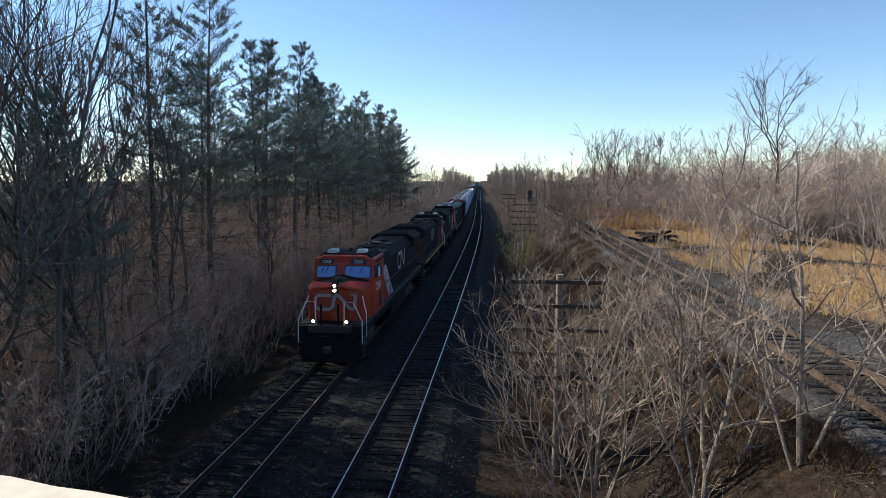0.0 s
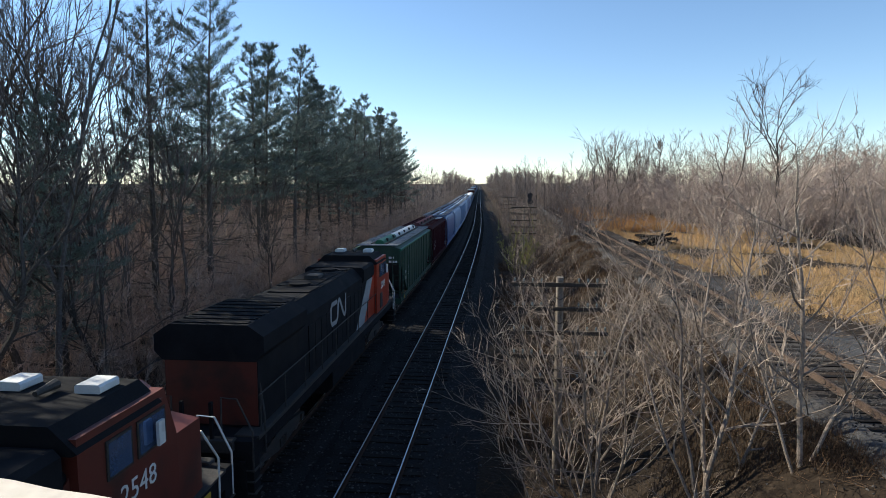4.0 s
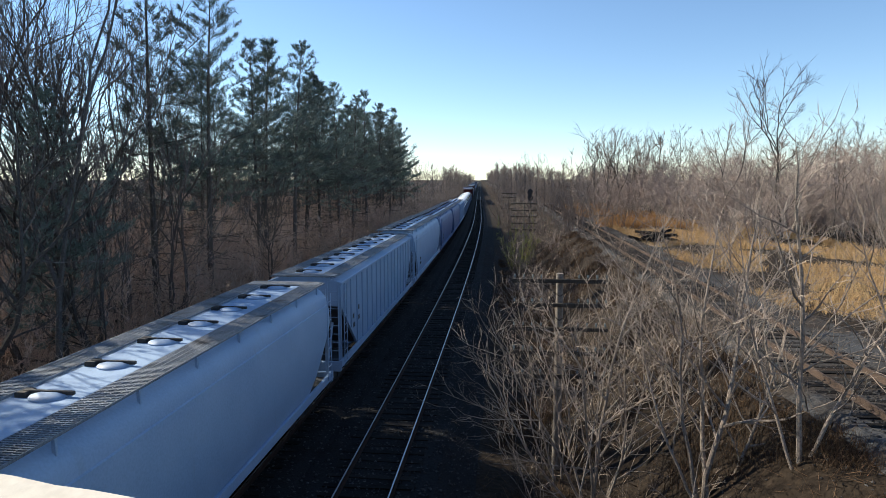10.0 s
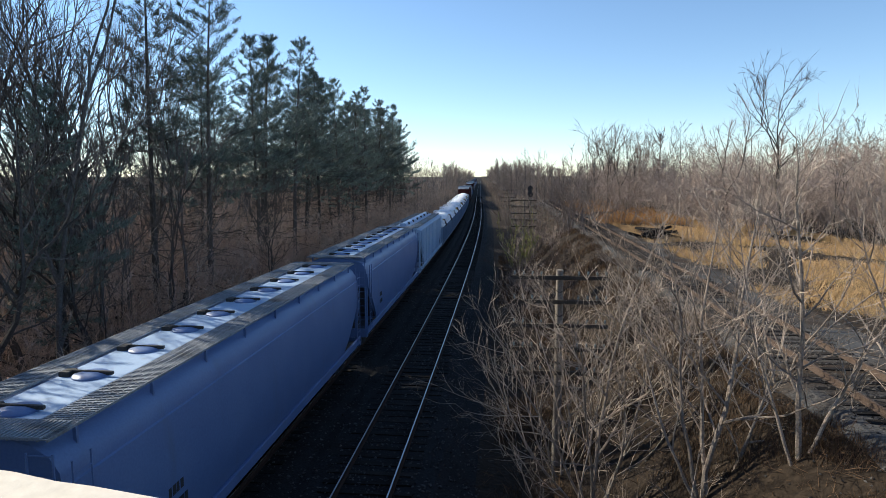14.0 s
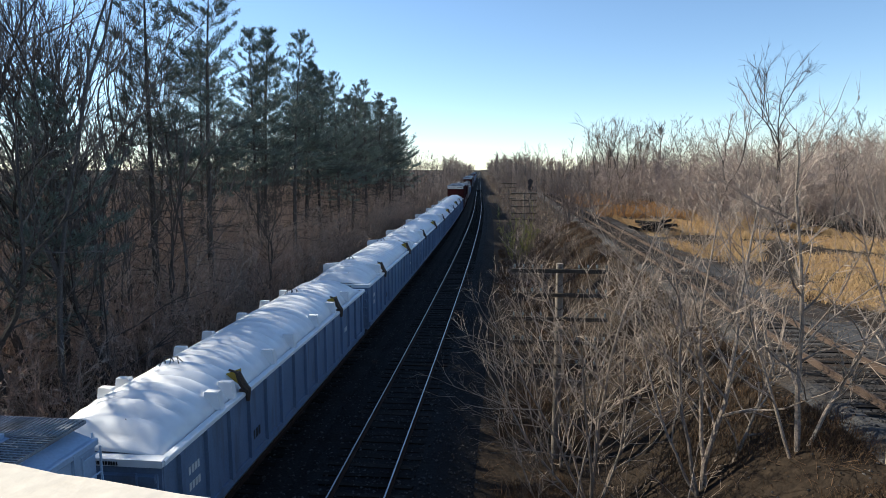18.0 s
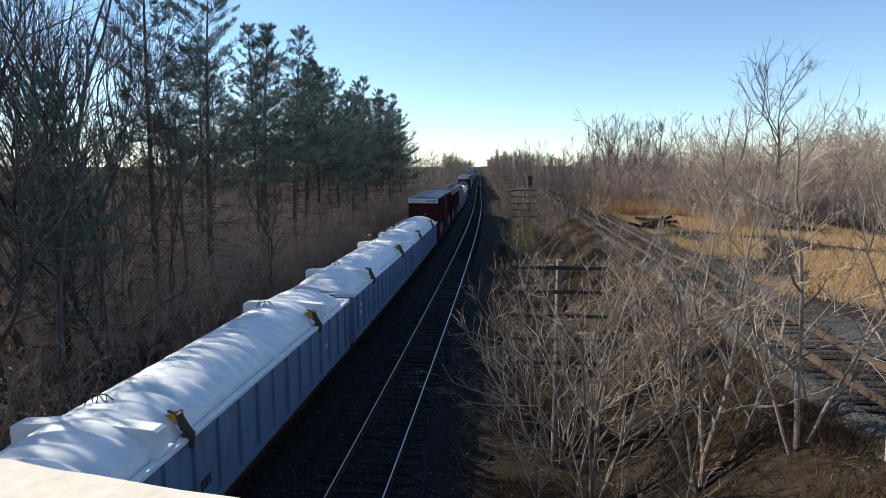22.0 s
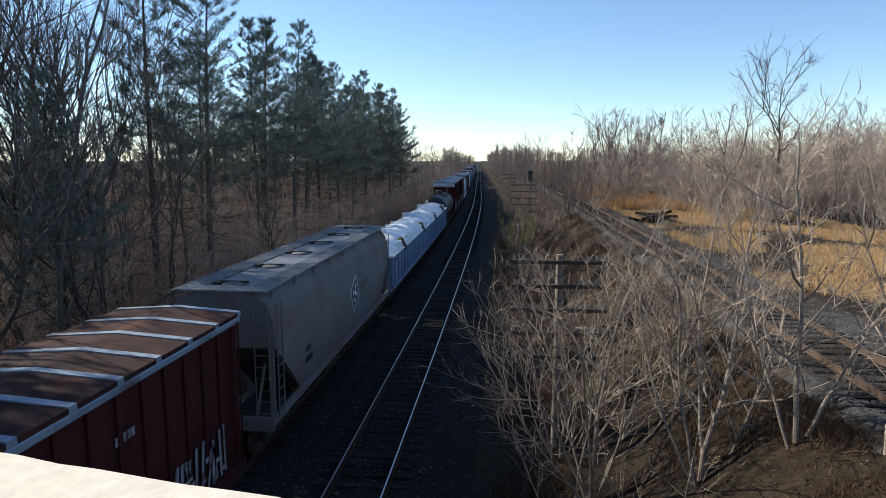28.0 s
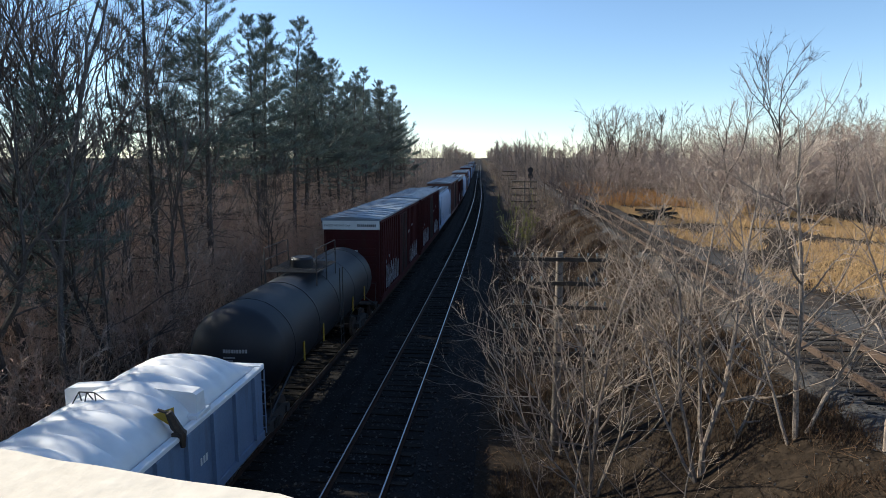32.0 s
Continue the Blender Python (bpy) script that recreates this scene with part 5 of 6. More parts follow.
def gondola(name, length, label, plates=True, seed=1):
    """Gondola under a humped white tarpaulin with raised spreader boards and hooks."""
    half = length / 2 - 0.55
    H0 = 3.0
    car = thing("covered_gondola", label, "freight car", "tarped gondolas of the train")
    rs = random.Random(seed)
    m = M["gondola"]
    part("floor", Mb().box(-1.45, 1.45, -half, half, 1.05, 1.2), m, car)
    for s in (-1, 1):
        part("side", Mb().box(s * 1.48 - 0.03, s * 1.48 + 0.03, -half, half, 1.05, H0 - 0.1), m, car)
        part("side_sill", Mb().box(s * 1.5 - 0.05, s * 1.5 + 0.06, -half, half, 0.95, 1.18, 0.015), m, car)
        part("top_chord", Mb().box(s * 1.5 - 0.09, s * 1.5 + 0.09, -half - 0.05, half + 0.05, H0 - 0.12, H0, 0.02), M["tarp"] if s else m, car, "white-painted rim")
        post = Mb().box(-0.02, 0.10, -0.07, 0.07, 1.15, H0 - 0.12, 0.02).mesh("side_post", m)
        for k in range(15):
            part("side_post", post, None, car, at=pose(s * 1.5, -half + 0.55 + (2 * half - 1.1) * k / 14, 0, 0, 0, 0 if s > 0 else 180))
    for e in (-1, 1):
        y = e * half
        part("end_wall", Mb().box(-1.5, 1.5, y - 0.05, y + 0.05, 1.05, H0 - 0.12), m, car)
        for z in (1.35, 1.75, 2.15, 2.55):
            part("end_rib", Mb().box(-1.42, 1.42, y + e * 0.11 - 0.06, y + e * 0.11 + 0.06, z, z + 0.16, 0.03), m, car)
        part("end_rim", Mb().box(-1.56, 1.56, y - 0.12, y + 0.12, H0 - 0.13, H0 + 0.015, 0.02), M["tarp"], car)
        part("end_sill", Mb().box(-1.5, 1.5, y + e * 0.05 - 0.1, y + e * 0.05 + 0.1, 0.85, 1.1, 0.02), m, car)
        part("ladder", ladder(1.3, y + e * 0.22, 1.0, H0 - 0.2, True), m, car)
    # the sheet: humped between bows, drawn down at the ends and the rim
    nx_, ny_ = 14, 260
    vs, fs = [], []
    for j in range(ny_ + 1):
        y = -half + 0.1 + (2 * half - 0.2) * j / ny_
        e = min(1.0, (half - abs(y)) / 1.5)
        e = math.sin(e * math.pi / 2) ** 0.8
        for i in range(nx_ + 1):
            u = -1 + 2 * i / nx_
            arch = max(0.0, 1 - abs(u) ** 2.3)
            bow = 0.125 * abs(math.cos(math.pi * (y + 0.1 * noise.noise((y * 0.5, u * 0.8, seed + 4.0))) / 0.52 + 0.5 * u * u)) ** 0.55
            wr = 0.02 * noise.noise((u * 1.2 + seed, y * 1.1, 0.0)) + 0.012 * noise.noise((u * 6, y * 3.1, seed))
            vs.append((u * 1.42, y, H0 - 0.06 + e * (0.62 * arch ** 0.75 + (bow + wr) * arch ** 0.5)))
    k = nx_ + 1
    fs = [(j * k + i, j * k + i + 1, (j + 1) * k + i + 1, (j + 1) * k + i) for j in range(ny_) for i in range(nx_)]
    tp = part("tarpaulin", Mb().add(vs, fs), M["tarp"], car, "billowed white tarpaulin over the load", smooth=True)
    md = tp.modifiers.new("thick", "SOLIDIFY")
    md.thickness = 0.02
    spots = (-0.66, 0.62) if plates else (-0.7, -0.62, -0.3, -0.1, 0.2, 0.45, 0.7)
    for q in spots:
        y = q * half
        if plates:
            b = part("spreader_board", Mb().prism([(-1.5, H0), (1.5, H0), (1.5, H0 + 0.5), (1.42, H0 + 0.55), (0.4, H0 + 0.63), (-0.4, H0 + 0.63), (-1.42, H0 + 0.55), (-1.5, H0 + 0.5)], y - 0.17, y + 0.17), M["tarp"], car, "upright white board across the sheet")
            part("foot", Mb().box(1.3, 1.56, y - 0.3, y + 0.3, H0, H0 + 0.09, 0.02), M["tarp"], b)
        else:
            for s in (-1, 1):
                part("spreader_block", Mb().prism([(s * 1.3 - 0.22, H0), (s * 1.3 + 0.22, H0), (s * 1.3 + 0.16, H0 + 0.42), (s * 1.3 - 0.16, H0 + 0.42)], y - 0.09, y + 0.09), M["tarp"], car, "white block on the rim")
    for q in (-0.56, 0.5):
        y = q * half
        hk = Mb().tube([(1.62, y, H0 - 0.25), (1.62, y, H0 + 0.02), (1.5, y - 0.04, H0 + 0.22), (1.42, y - 0.1, H0 + 0.52)], [0.05, 0.09, 0.10, 0.07], 6)
        hk.box(1.44, 1.66, y - 0.1, y + 0.1, H0 - 0.02, H0 + 0.08, 0.02).tube([(1.42, y - 0.1, H0 + 0.5), (1.2, y - 0.1, H0 + 0.56)], 0.03, 5)
        part("hook", hk, M["hook"], car, "dark rusty hook on the rim")
        part("tag", Mb().prism([(1.46, H0 + 0.1), (1.44, H0 + 0.56), (0.98, H0 + 0.38)], y + 0.05, y + 0.06), M["yellow"], car, "yellow tag by the hook")
        wf = Mb()
        a = H0 + 0.55
        for dx in (-0.28, 0.0, 0.28):
            wf.tube([(dx - 0.35, y - 0.12, a), (dx * 0.6 - 0.35, y, a + 0.27)], 0.012, 4)
            wf.tube([(dx - 0.35, y + 0.2, a), (dx * 0.6 - 0.35, y, a + 0.27)], 0.012, 4)
        wf.tube([(-0.52, y, a + 0.27), (-0.18, y, a + 0.27)], 0.014, 4)
        part("wire_frame", wf, M["steel"], car)
    marks(car, ((-half + 0.9, 2.2, 4), (-half + 0.9, 1.85, 4), (half - 3.4, 1.9, 3)), M["white"], 1.515, 0.17, seed=seed)
    marks(car, ((-half + 4.0, 1.5, 4),), M["paint_black"], 1.515, 0.24, seed=seed + 3)
    marks(car, ((0.15, H0 - 0.105, 10),), M["paint_black"], -half - 0.125, 0.075, True, seed=seed)
    if seed % 2:
        words("A", 0.2, M["paint_black"], car, Matrix.Translation((0.35, -half + 0.62, H0 + 0.36)) @ Euler((radians(52), 0, 0)).to_matrix().to_4x4(), "letter")
    truck(car, -half + 1.3), truck(car, half - 1.3)
    couplers(car, length / 2)
    return car


def scrawl(car, x, y0, y1, z0, z1, seed):
    """Faded spray paint on a car's lower side: crooked strokes, no letters."""
    rs = random.Random(seed)
    mb, dk = Mb(), Mb()
    y = y0
    while y < y1:
        w = rs.uniform(0.06, 0.13)
        lean = rs.uniform(-0.18, 0.25)
        za, zb = z0 + rs.uniform(0, 0.15), z1 - rs.uniform(0, 0.4)
        for b, off in ((mb, 0.0), (dk, w)):
            ww = w if b is mb else 0.05
            b.add([(x, y + off, za), (x, y + off + ww, za), (x, y + off + ww + lean, zb), (x, y + off + lean, zb),
                   (x + .004, y + off, za), (x + .004, y + off + ww, za), (x + .004, y + off + ww + lean, zb), (x + .004, y + off + lean, zb)],
                  [(4, 5, 6, 7), (0, 3, 2, 1), (0, 1, 5, 4), (2, 3, 7, 6)])
        if rs.random() < 0.6:
            zc = rs.uniform(za, zb - 0.15)
            mb.box(x, x + 0.005, y, y + rs.uniform(0.15, 0.35), zc, zc + rs.uniform(0.06, 0.12))
        y += rs.uniform(0.13, 0.28)
    tagged(part("graffiti", mb, M["spray"], car), "faded pale spray paint", kind="stuff")
    tagged(part("graffiti", dk, M["paint_black"], car), "black spray paint outline", kind="stuff")


def boxcar(length, top, m, roof_m, label, ribs=26, band=False, seed=1, paint=True, door=True):
    """Boxcar with outside posts, plug doors, ribbed roof and corrugated ends."""
    half = length / 2 - 0.55
    car = thing("boxcar", label, "freight car", "boxcars of the train")
    rs = random.Random(seed)
    part("body", Mb().box(-1.46, 1.46, -half, half, 1.05, top - 0.2, 0.02), m, car)
    roof = part("roof", Mb().prism([(-1.56, top - 0.22), (1.56, top - 0.22), (1.56, top - 0.11), (0, top), (-1.56, top - 0.11)], -half - 0.05, half + 0.05), roof_m, car)
    n = int(length / 1.22)
    rib = Mb().prism([(-1.57, top - 0.2), (-1.57, top - 0.085), (0, top + 0.025), (1.57, top - 0.085), (1.57, top - 0.2), (0, top - 0.03)], -0.09, 0.09).mesh("roof_rib", M["boxrib"])
    for k in range(n + 1):
        part("roof_rib", rib, None, roof, at=(0, -half + 2 * half * k / n, 0))
    post = Mb().box(-0.02, 0.055, -0.05, 0.05, 1.2, top - 0.24, 0.018).mesh("side_post", m)
    for s in (-1, 1):
        part("eave", Mb().box(s * 1.53 - 0.05, s * 1.53 + 0.05, -half, half, top - 0.34, top - 0.2, 0.02), M["boxrib"] if roof_m is M["rustroof"] else m, car)
        part("side_sill", Mb().box(s * 1.5 - 0.05, s * 1.5 + 0.06, -half, half, 0.9, 1.2, 0.02), m, car)
        for k in range(ribs):
            y = -half + 0.3 + (2 * half - 0.6) * k / (ribs - 1)
            if door and abs(y) < 1.6:
                continue
            part("side_post", post, None, car, at=pose(s * 1.46, y, 0, 0, 0, 0 if s > 0 else 180))
        if door:
            d = part("door", Mb().box(s * 1.52 - 0.05, s * 1.52 + 0.05, -1.52, 1.52, 1.25, top - 0.42, 0.02), m, car)
            for y in (-0.9, -0.3, 0.3, 0.9):
                part("lock_rod", Mb().tube([(s * 1.6, y, 1.3), (s * 1.6, y, top - 0.5)], 0.025, 6), M["steel"], d)
    for e in (-1, 1):
        y = e * half
        for k in range(8):
            z = 1.3 + (top - 2.1) * k / 7.6
            part("end_rib", Mb().box(-1.3, 1.3, y - 0.045, y + 0.045, z, z + 0.3, 0.04), m, car)
        part("end_ladder", ladder(-1.15, y + e * 0.12, 1.1, top - 0.75, True), m, car)
        part("side_ladder", ladder(1.57, y - e * 0.35, 1.1, top - 0.3), m, car)
        part("end_sill", Mb().box(-1.5, 1.5, y + e * 0.05 - 0.1, y + e * 0.05 + 0.1, 0.85, 1.1, 0.02), m, car)
    if band:
        b = part("end_band", Mb().box(-1.5, 1.5, -half - 0.075, -half + 0.02, top - 0.66, top - 0.2, 0.01), M["white"], car, "white height-warning band")
        words("EXCESS HEIGHT CAR", 0.15, M["paint_black"], b, end_text(-0.72, -half - 0.077, top - 0.5), "lettering", "black stencilled letters")
        marks(b, ((0.35, top - 0.52, 10),), M["paint_black"], -half - 0.076, 0.14, True, seed=4)
    marks(car, ((0.1, 3.6, 5), (0.1, 2.9, 6), (0.1, 2.2, 6)), M["white"], -half - 0.052, 0.07, True, seed=seed)
    marks(car, ((-half + 1.6, 2.7, 3), (-half + 2.6, 2.9, 3), (2.4, 3.4, 6), (3.9, 3.7, 5)), M["spray"], 1.50, 0.16, seed=seed + 2)
    if paint:
        scrawl(car, 1.53, -half + 1.5, -half + 5.6, 1.25, 2.65, seed + 5)
        scrawl(car, 1.53, half - 4.8, half - 1.0, 1.25, 2.5, seed + 6)
    truck(car, -half + 1.6), truck(car, half - 1.6)
    couplers(car, length / 2)
    return car


def tank_car(length, label):
    half = length / 2 - 0.55
    car = thing("tank_car", label, "freight car", "tank car of the train")
    R, zc = 1.48, 2.64
    a = half - 0.45
    ys_, rr = [], []
    for k in range(7):
        t = math.pi / 2 * k / 6
        ys_.append(-a + 0.75 - 0.75 * math.cos(t))
        rr.append(max(0.02, R * math.sin(t)))
    mid = [(-a + 0.75) + (2 * a - 1.5) * k / 8 for k in range(1, 8)]
    yy = ys_ + mid + [-y for y in reversed(ys_)]
    r2 = rr + [R] * 7 + list(reversed(rr))
    part("shell", Mb().tube([(0, y, zc) for y in yy], r2, 32), M["tank"], car, smooth=True)
    for k in range(5):
        y = -a + 1.6 + (2 * a - 3.2) * k / 4
        part("seam", Mb().tube([(0, y - 0.03, zc), (0, y + 0.03, zc)], R + 0.012, 32), M["tank"], car, smooth=True)
    tagged(part("platform", grating(-1.0, 1.0, -1.3, 1.3, zc + R + 0.12), M["steel"], car), kind="stuff")
    dome = part("valve_housing", Mb().tube([(0, 0, zc + R - 0.1), (0, 0, zc + R + 0.42), (0, 0, zc + R + 0.5)], [0.45, 0.45, 0.38], 16), M["tank"], car, smooth=True)
    rail = Mb()
    for x in (-1.0, 1.0):
        for y in (-1.3, 0, 1.3):
            rail.tube([(x, y, zc + R - 0.4), (x, y, zc + R + 1.0)], 0.025, 5)
        for z in (0.55, 1.0):
            rail.tube([(x, -1.3, zc + R + z), (x, 1.3, zc + R + z)], 0.022, 5)
    part("railing", rail, M["steel"], car)
    for s in (-1, 1):
        part("ladder", ladder(s * 1.58, 0, 1.0, zc + R + 0.1), M["steel"], car)
        for y in (-a + 2.4, -a + 4.6, a - 4.6, a - 2.4):
            x = s * (R + 0.02)
            part("stripe", Mb().box(x * 0.985 - 0.012, x * 0.985 + 0.012, y - 0.05, y + 0.05, zc - 0.75, zc - 0.1), M["yellow"], car, "yellow reflective stripe")
    for e in (-1, 1):
        part("saddle", Mb().prism([(-1.3, 2.0), (1.3, 2.0), (0.6, 0.95), (-0.6, 0.95)], e * (half - 2.0) - 0.3, e * (half - 2.0) + 0.3), M["tank"], car)
        part("stub_sill", Mb().box(-0.3, 0.3, min(e * half, e * (half - 3)), max(e * half, e * (half - 3)), 0.8, 1.15), M["tank"], car)
        part("end_platform", Mb().box(-1.45, 1.45, e * half - 0.25, e * half + 0.25, 1.0, 1.08), M["steel"], car)
        hr = Mb().tube([(-1.4, e * half, 1.05), (-1.4, e * half, 2.1), (1.4, e * half, 2.1), (1.4, e * half, 1.05)], 0.022, 5)
        part("handrail", hr, M["steel"], car)
        for s in (-1, 1):
            part("brace", Mb().tube([(s * 1.3, e * (half - 2.2), 1.9), (s * 1.3, e * half, 1.05)], 0.04, 5), M["tank"], car)
    for z, n, h in ((0.22, 9, 0.10), (0.06, 10, 0.045), (-0.04, 8, 0.045)):
        mb = Mb()
        for k in range(n):
            x = -0.15 + k * h * 0.8
            c = math.sqrt(max(0.0, 1 - (x * x + z * z) / (R * R)))
            mb.box(x, x + h * 0.55, -a + 0.735 - 0.75 * c, -a + 0.8 - 0.75 * c, zc + z, zc + z + h)
        part("marking", mb, M["shadewhite"], car)
    truck(car, -half + 1.4), truck(car, half - 1.4)
    couplers(car, length / 2)
    return car


def logo(parent, m, h, material, name="emblem"):
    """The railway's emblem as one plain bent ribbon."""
    w = h * 0.2
    pts = [(-0.2, 0.86), (-0.85, 0.86), (-1.0, 0.7), (-1.0, 0.16), (-0.85, 0.0), (-0.3, 0.0), (-0.12, 0.16), (-0.02, 0.8), (0.1, 0.9), (0.25, 0.8), (0.72, 0.12), (0.9, 0.02), (1.02, 0.16), (1.06, 0.98)]
    pts = [Vector((x * h * 1.2, z * h)) for x, z in pts]
    mb = Mb()
    left, right = [], []
    for i, p in enumerate(pts):
        d = (pts[min(i + 1, len(pts) - 1)] - pts[max(i - 1, 0)]).normalized()
        nrm = Vector((-d.y, d.x)) * w / 2
        left.append(p + nrm), right.append(p - nrm)
    k = len(pts)
    vs = [(p.x, p.y, 0.0) for p in left] + [(p.x, p.y, 0.0) for p in right] + [(p.x, p.y, 0.006) for p in left] + [(p.x, p.y, 0.006) for p in right]
    fs = []
    for i in range(k - 1):
        fs += [(2 * k + i, 3 * k + i, 3 * k + i + 1, 2 * k + i + 1), (i, 2 * k + i, 2 * k + i + 1, i + 1), (k + i, k + i + 1, 3 * k + i + 1, 3 * k + i)]
    return part(name, Mb().add(vs, fs), material, parent, "white ribbon emblem", at=m)


def locomotive(lead, number, label, stripe=False, emblem=6.8):
    """Six-axle diesel. Built with its cab at the -y end; a trailing unit is turned about."""
    L = 22.2
    half = L / 2 - 0.6
    car = thing("locomotive", label, "locomotive", "locomotives of the train")
    # the striped unit takes the red that has shade painted in
    blk, red, wht = M["black"], M["shadered"] if stripe else M["red"], M["white"]
    mk = (lambda y: y) if lead else (lambda y: -y)
    D = 1.85  # deck height

    def bx(x0, x1, y0, y1, z0, z1, c=0.0):
        a, b = sorted((mk(y0), mk(y1)))
        return Mb().box(x0, x1, a, b, z0, z1, c)

    def sl(prof, x0, x1):
        return Mb().slab([(mk(y), z) for y, z in prof], x0, x1)

    def ring(pts, y):
        return [(x, mk(y), z) for x, z in pts]

    part("frame", bx(-1.5, 1.5, -half, half, 1.35, D - 0.03, 0.02), blk, car)
    for s in (-1, 1):
        part("walkway", bx(s * 1.2 - 0.34, s * 1.2 + 0.34, -half + 0.4, half - 0.3, D - 0.05, D + 0.01), M["steel"], car)
        if stripe:
            for k in range(15):
                y = -half + 1.2 + k * (2 * half - 2.4) / 15
                part("sill_stripe", bx(s * 1.55 - 0.012, s * 1.55 + 0.012, y, y + 0.95, D - 0.30, D - 0.12), M["yellow"], car, "yellow sill stripe")
        else:
            part("sill_edge", bx(s * 1.545 - 0.01, s * 1.545 + 0.01, -half + 0.3, half - 0.3, D - 0.10, D - 0.02), M["steel"], car)
    # wide nose with a ridge, cab
    yn, yc, yb = -half + 0.95, -half + 2.35, -half + 5.2
    nose = part("nose", Mb().loft([ring(((-1.28, D), (0, D), (1.28, D), (1.28, 3.36), (0, 3.62), (-1.28, 3.36)), yn + 0.12),
                                   ring(((-1.4, D), (0, D), (1.4, D), (1.4, 3.44), (0, 3.7), (-1.4, 3.44)), yn + 0.3),
                                   ring(((-1.5, D), (0, D), (1.5, D), (1.5, 3.55), (0, 3.82), (-1.5, 3.55)), yc + 0.1)]), red, car)
    part("nose_face", Mb().loft([ring(((-1.26, D), (0, D), (1.26, D), (1.26, 3.34), (0, 3.60), (-1.26, 3.34)), yn + 0.13),
                                 [(x, mk(yn + (0.10 if abs(x) > 0.3 else -0.02)), z) for x, z in ((-1.22, D + 0.02), (0, D + 0.02), (1.22, D + 0.02), (1.22, 3.30), (0, 3.56), (-1.22, 3.30))]]), red, nose)
    part("nose_top", Mb().loft([ring(((-1.18, 3.43), (0, 3.67), (1.18, 3.43), (0, 3.72)), yn + 0.32), ring(((-1.36, 3.59), (0, 3.83), (1.36, 3.59), (0, 3.87)), yc + 0.08)]), blk, nose, "black anti-glare panel")
    part("nose_door", bx(0.18, 0.72, yn + 0.02, yn + 0.09, D + 0.15, 3.2, 0.01), red, nose)
    part("grab_iron", Mb().tube([(-0.9, mk(yn + 0.02), 3.02), (-0.55, mk(yn + 0.02), 3.02)], 0.015, 5).tube([(0.75, mk(yn + 0.02), 3.12), (1.0, mk(yn + 0.02), 3.12)], 0.015, 5), wht, nose)
    cab = part("cab", sl([(yc, D), (yb, D), (yb, 4.62), (yc + 0.42, 4.62), (yc + 0.05, 3.6)], -1.52, 1.52), red, car)
    croof = part("cab_roof", Mb().loft([ring(((-1.6, 4.42), (-1.15, 4.84), (1.15, 4.84), (1.6, 4.42), (1.5, 4.38), (-1.5, 4.38)), y) for y in (yc + 0.62, yb + 0.1)]), M["loco_roof"], cab)
    part("cab_brow", Mb().loft([ring(((-1.5, 4.44), (-1.05, 4.74), (1.05, 4.74), (1.5, 4.44)), yc + 0.36), ring(((-1.56, 4.46), (-1.12, 4.80), (1.12, 4.80), (1.56, 4.46)), yc + 0.66)]), red, cab)
    for x in (-0.75, 0.75):
        part("roof_box", bx(x - 0.24, x + 0.24, yc + 0.95, yc + 1.5, 4.82, 5.0, 0.04), wht, croof)
    part("horn", Mb().tube([(0.1, mk(yc + 1.9), 4.95), (0.1, mk(yc + 1.4), 4.97)], [0.05, 0.1], 8), M["steel"], croof)
    # raked windscreens, side windows, number boards
    k = 0.37 / 1.02

    def rake(x0, x1, z0, z1, out, t=0.02):
        y0, y1 = yc + 0.05 + (z0 - 3.6) * k, yc + 0.05 + (z1 - 3.6) * k
        vs = [(x, mk(y - o), z) for o in (out, out - t) for x, y, z in ((x0, y0, z0), (x1, y0, z0), (x1, y1, z1), (x0, y1, z1))]
        return Mb().add(vs, [(0, 1, 2, 3), (7, 6, 5, 4), (0, 4, 5, 1), (1, 5, 6, 2), (2, 6, 7, 3), (3, 7, 4, 0)])

    for x0, x1 in ((-1.3, -0.38), (0.12, 1.36)):
        w = part("windscreen", rake(x0 - 0.05, x1 + 0.05, 3.68, 4.30, 0.03), M["steel"], cab)
        part("pane", rake(x0, x1, 3.73, 4.25, 0.042), M["glass"], w)
        part("wiper", Mb().tube([(x0 + 0.35, mk(yc + 0.24), 4.27), (x0 + 0.22, mk(yc + 0.1), 3.95)], 0.012, 4), M["steel"], w)
        part("wiper", Mb().tube([(x1 - 0.35, mk(yc + 0.24), 4.27), (x1 - 0.5, mk(yc + 0.1), 3.95)], 0.012, 4), M["steel"], w)
    for x0, x1 in ((-1.22, -0.5), (0.35, 1.15)):
        nb = part("number_board", rake(x0, x1, 4.36, 4.60, 0.05), M["paint_black"], cab)
        if lead:
            words(number, 0.22, wht, nb, Matrix.Translation(((x0 + x1) / 2, mk(yc + 0.05 + 0.79 * k) - 0.056, 4.40)) @ Euler((radians(90 - 19.9), 0, 0)).to_matrix().to_4x4(), "road_number")
    for s in (-1, 1):
        for y0, y1 in ((0.45, 1.35), (1.5, 2.2)):
            w = part("side_window", bx(s * 1.535 - 0.015, s * 1.535 + 0.015, yc + y0, yc + y1, 3.62, 4.3), M["steel"], cab)
            part("pane", bx(s * 1.545 - 0.012, s * 1.545 + 0.012, yc + y0 + 0.05, yc + y1 - 0.05, 3.67, 4.25), M["glass"], w)
        part("mirror", bx(s * 1.68 - 0.03, s * 1.68 + 0.03, yc + 0.75, yc + 0.95, 3.7, 4.15), wht, cab)
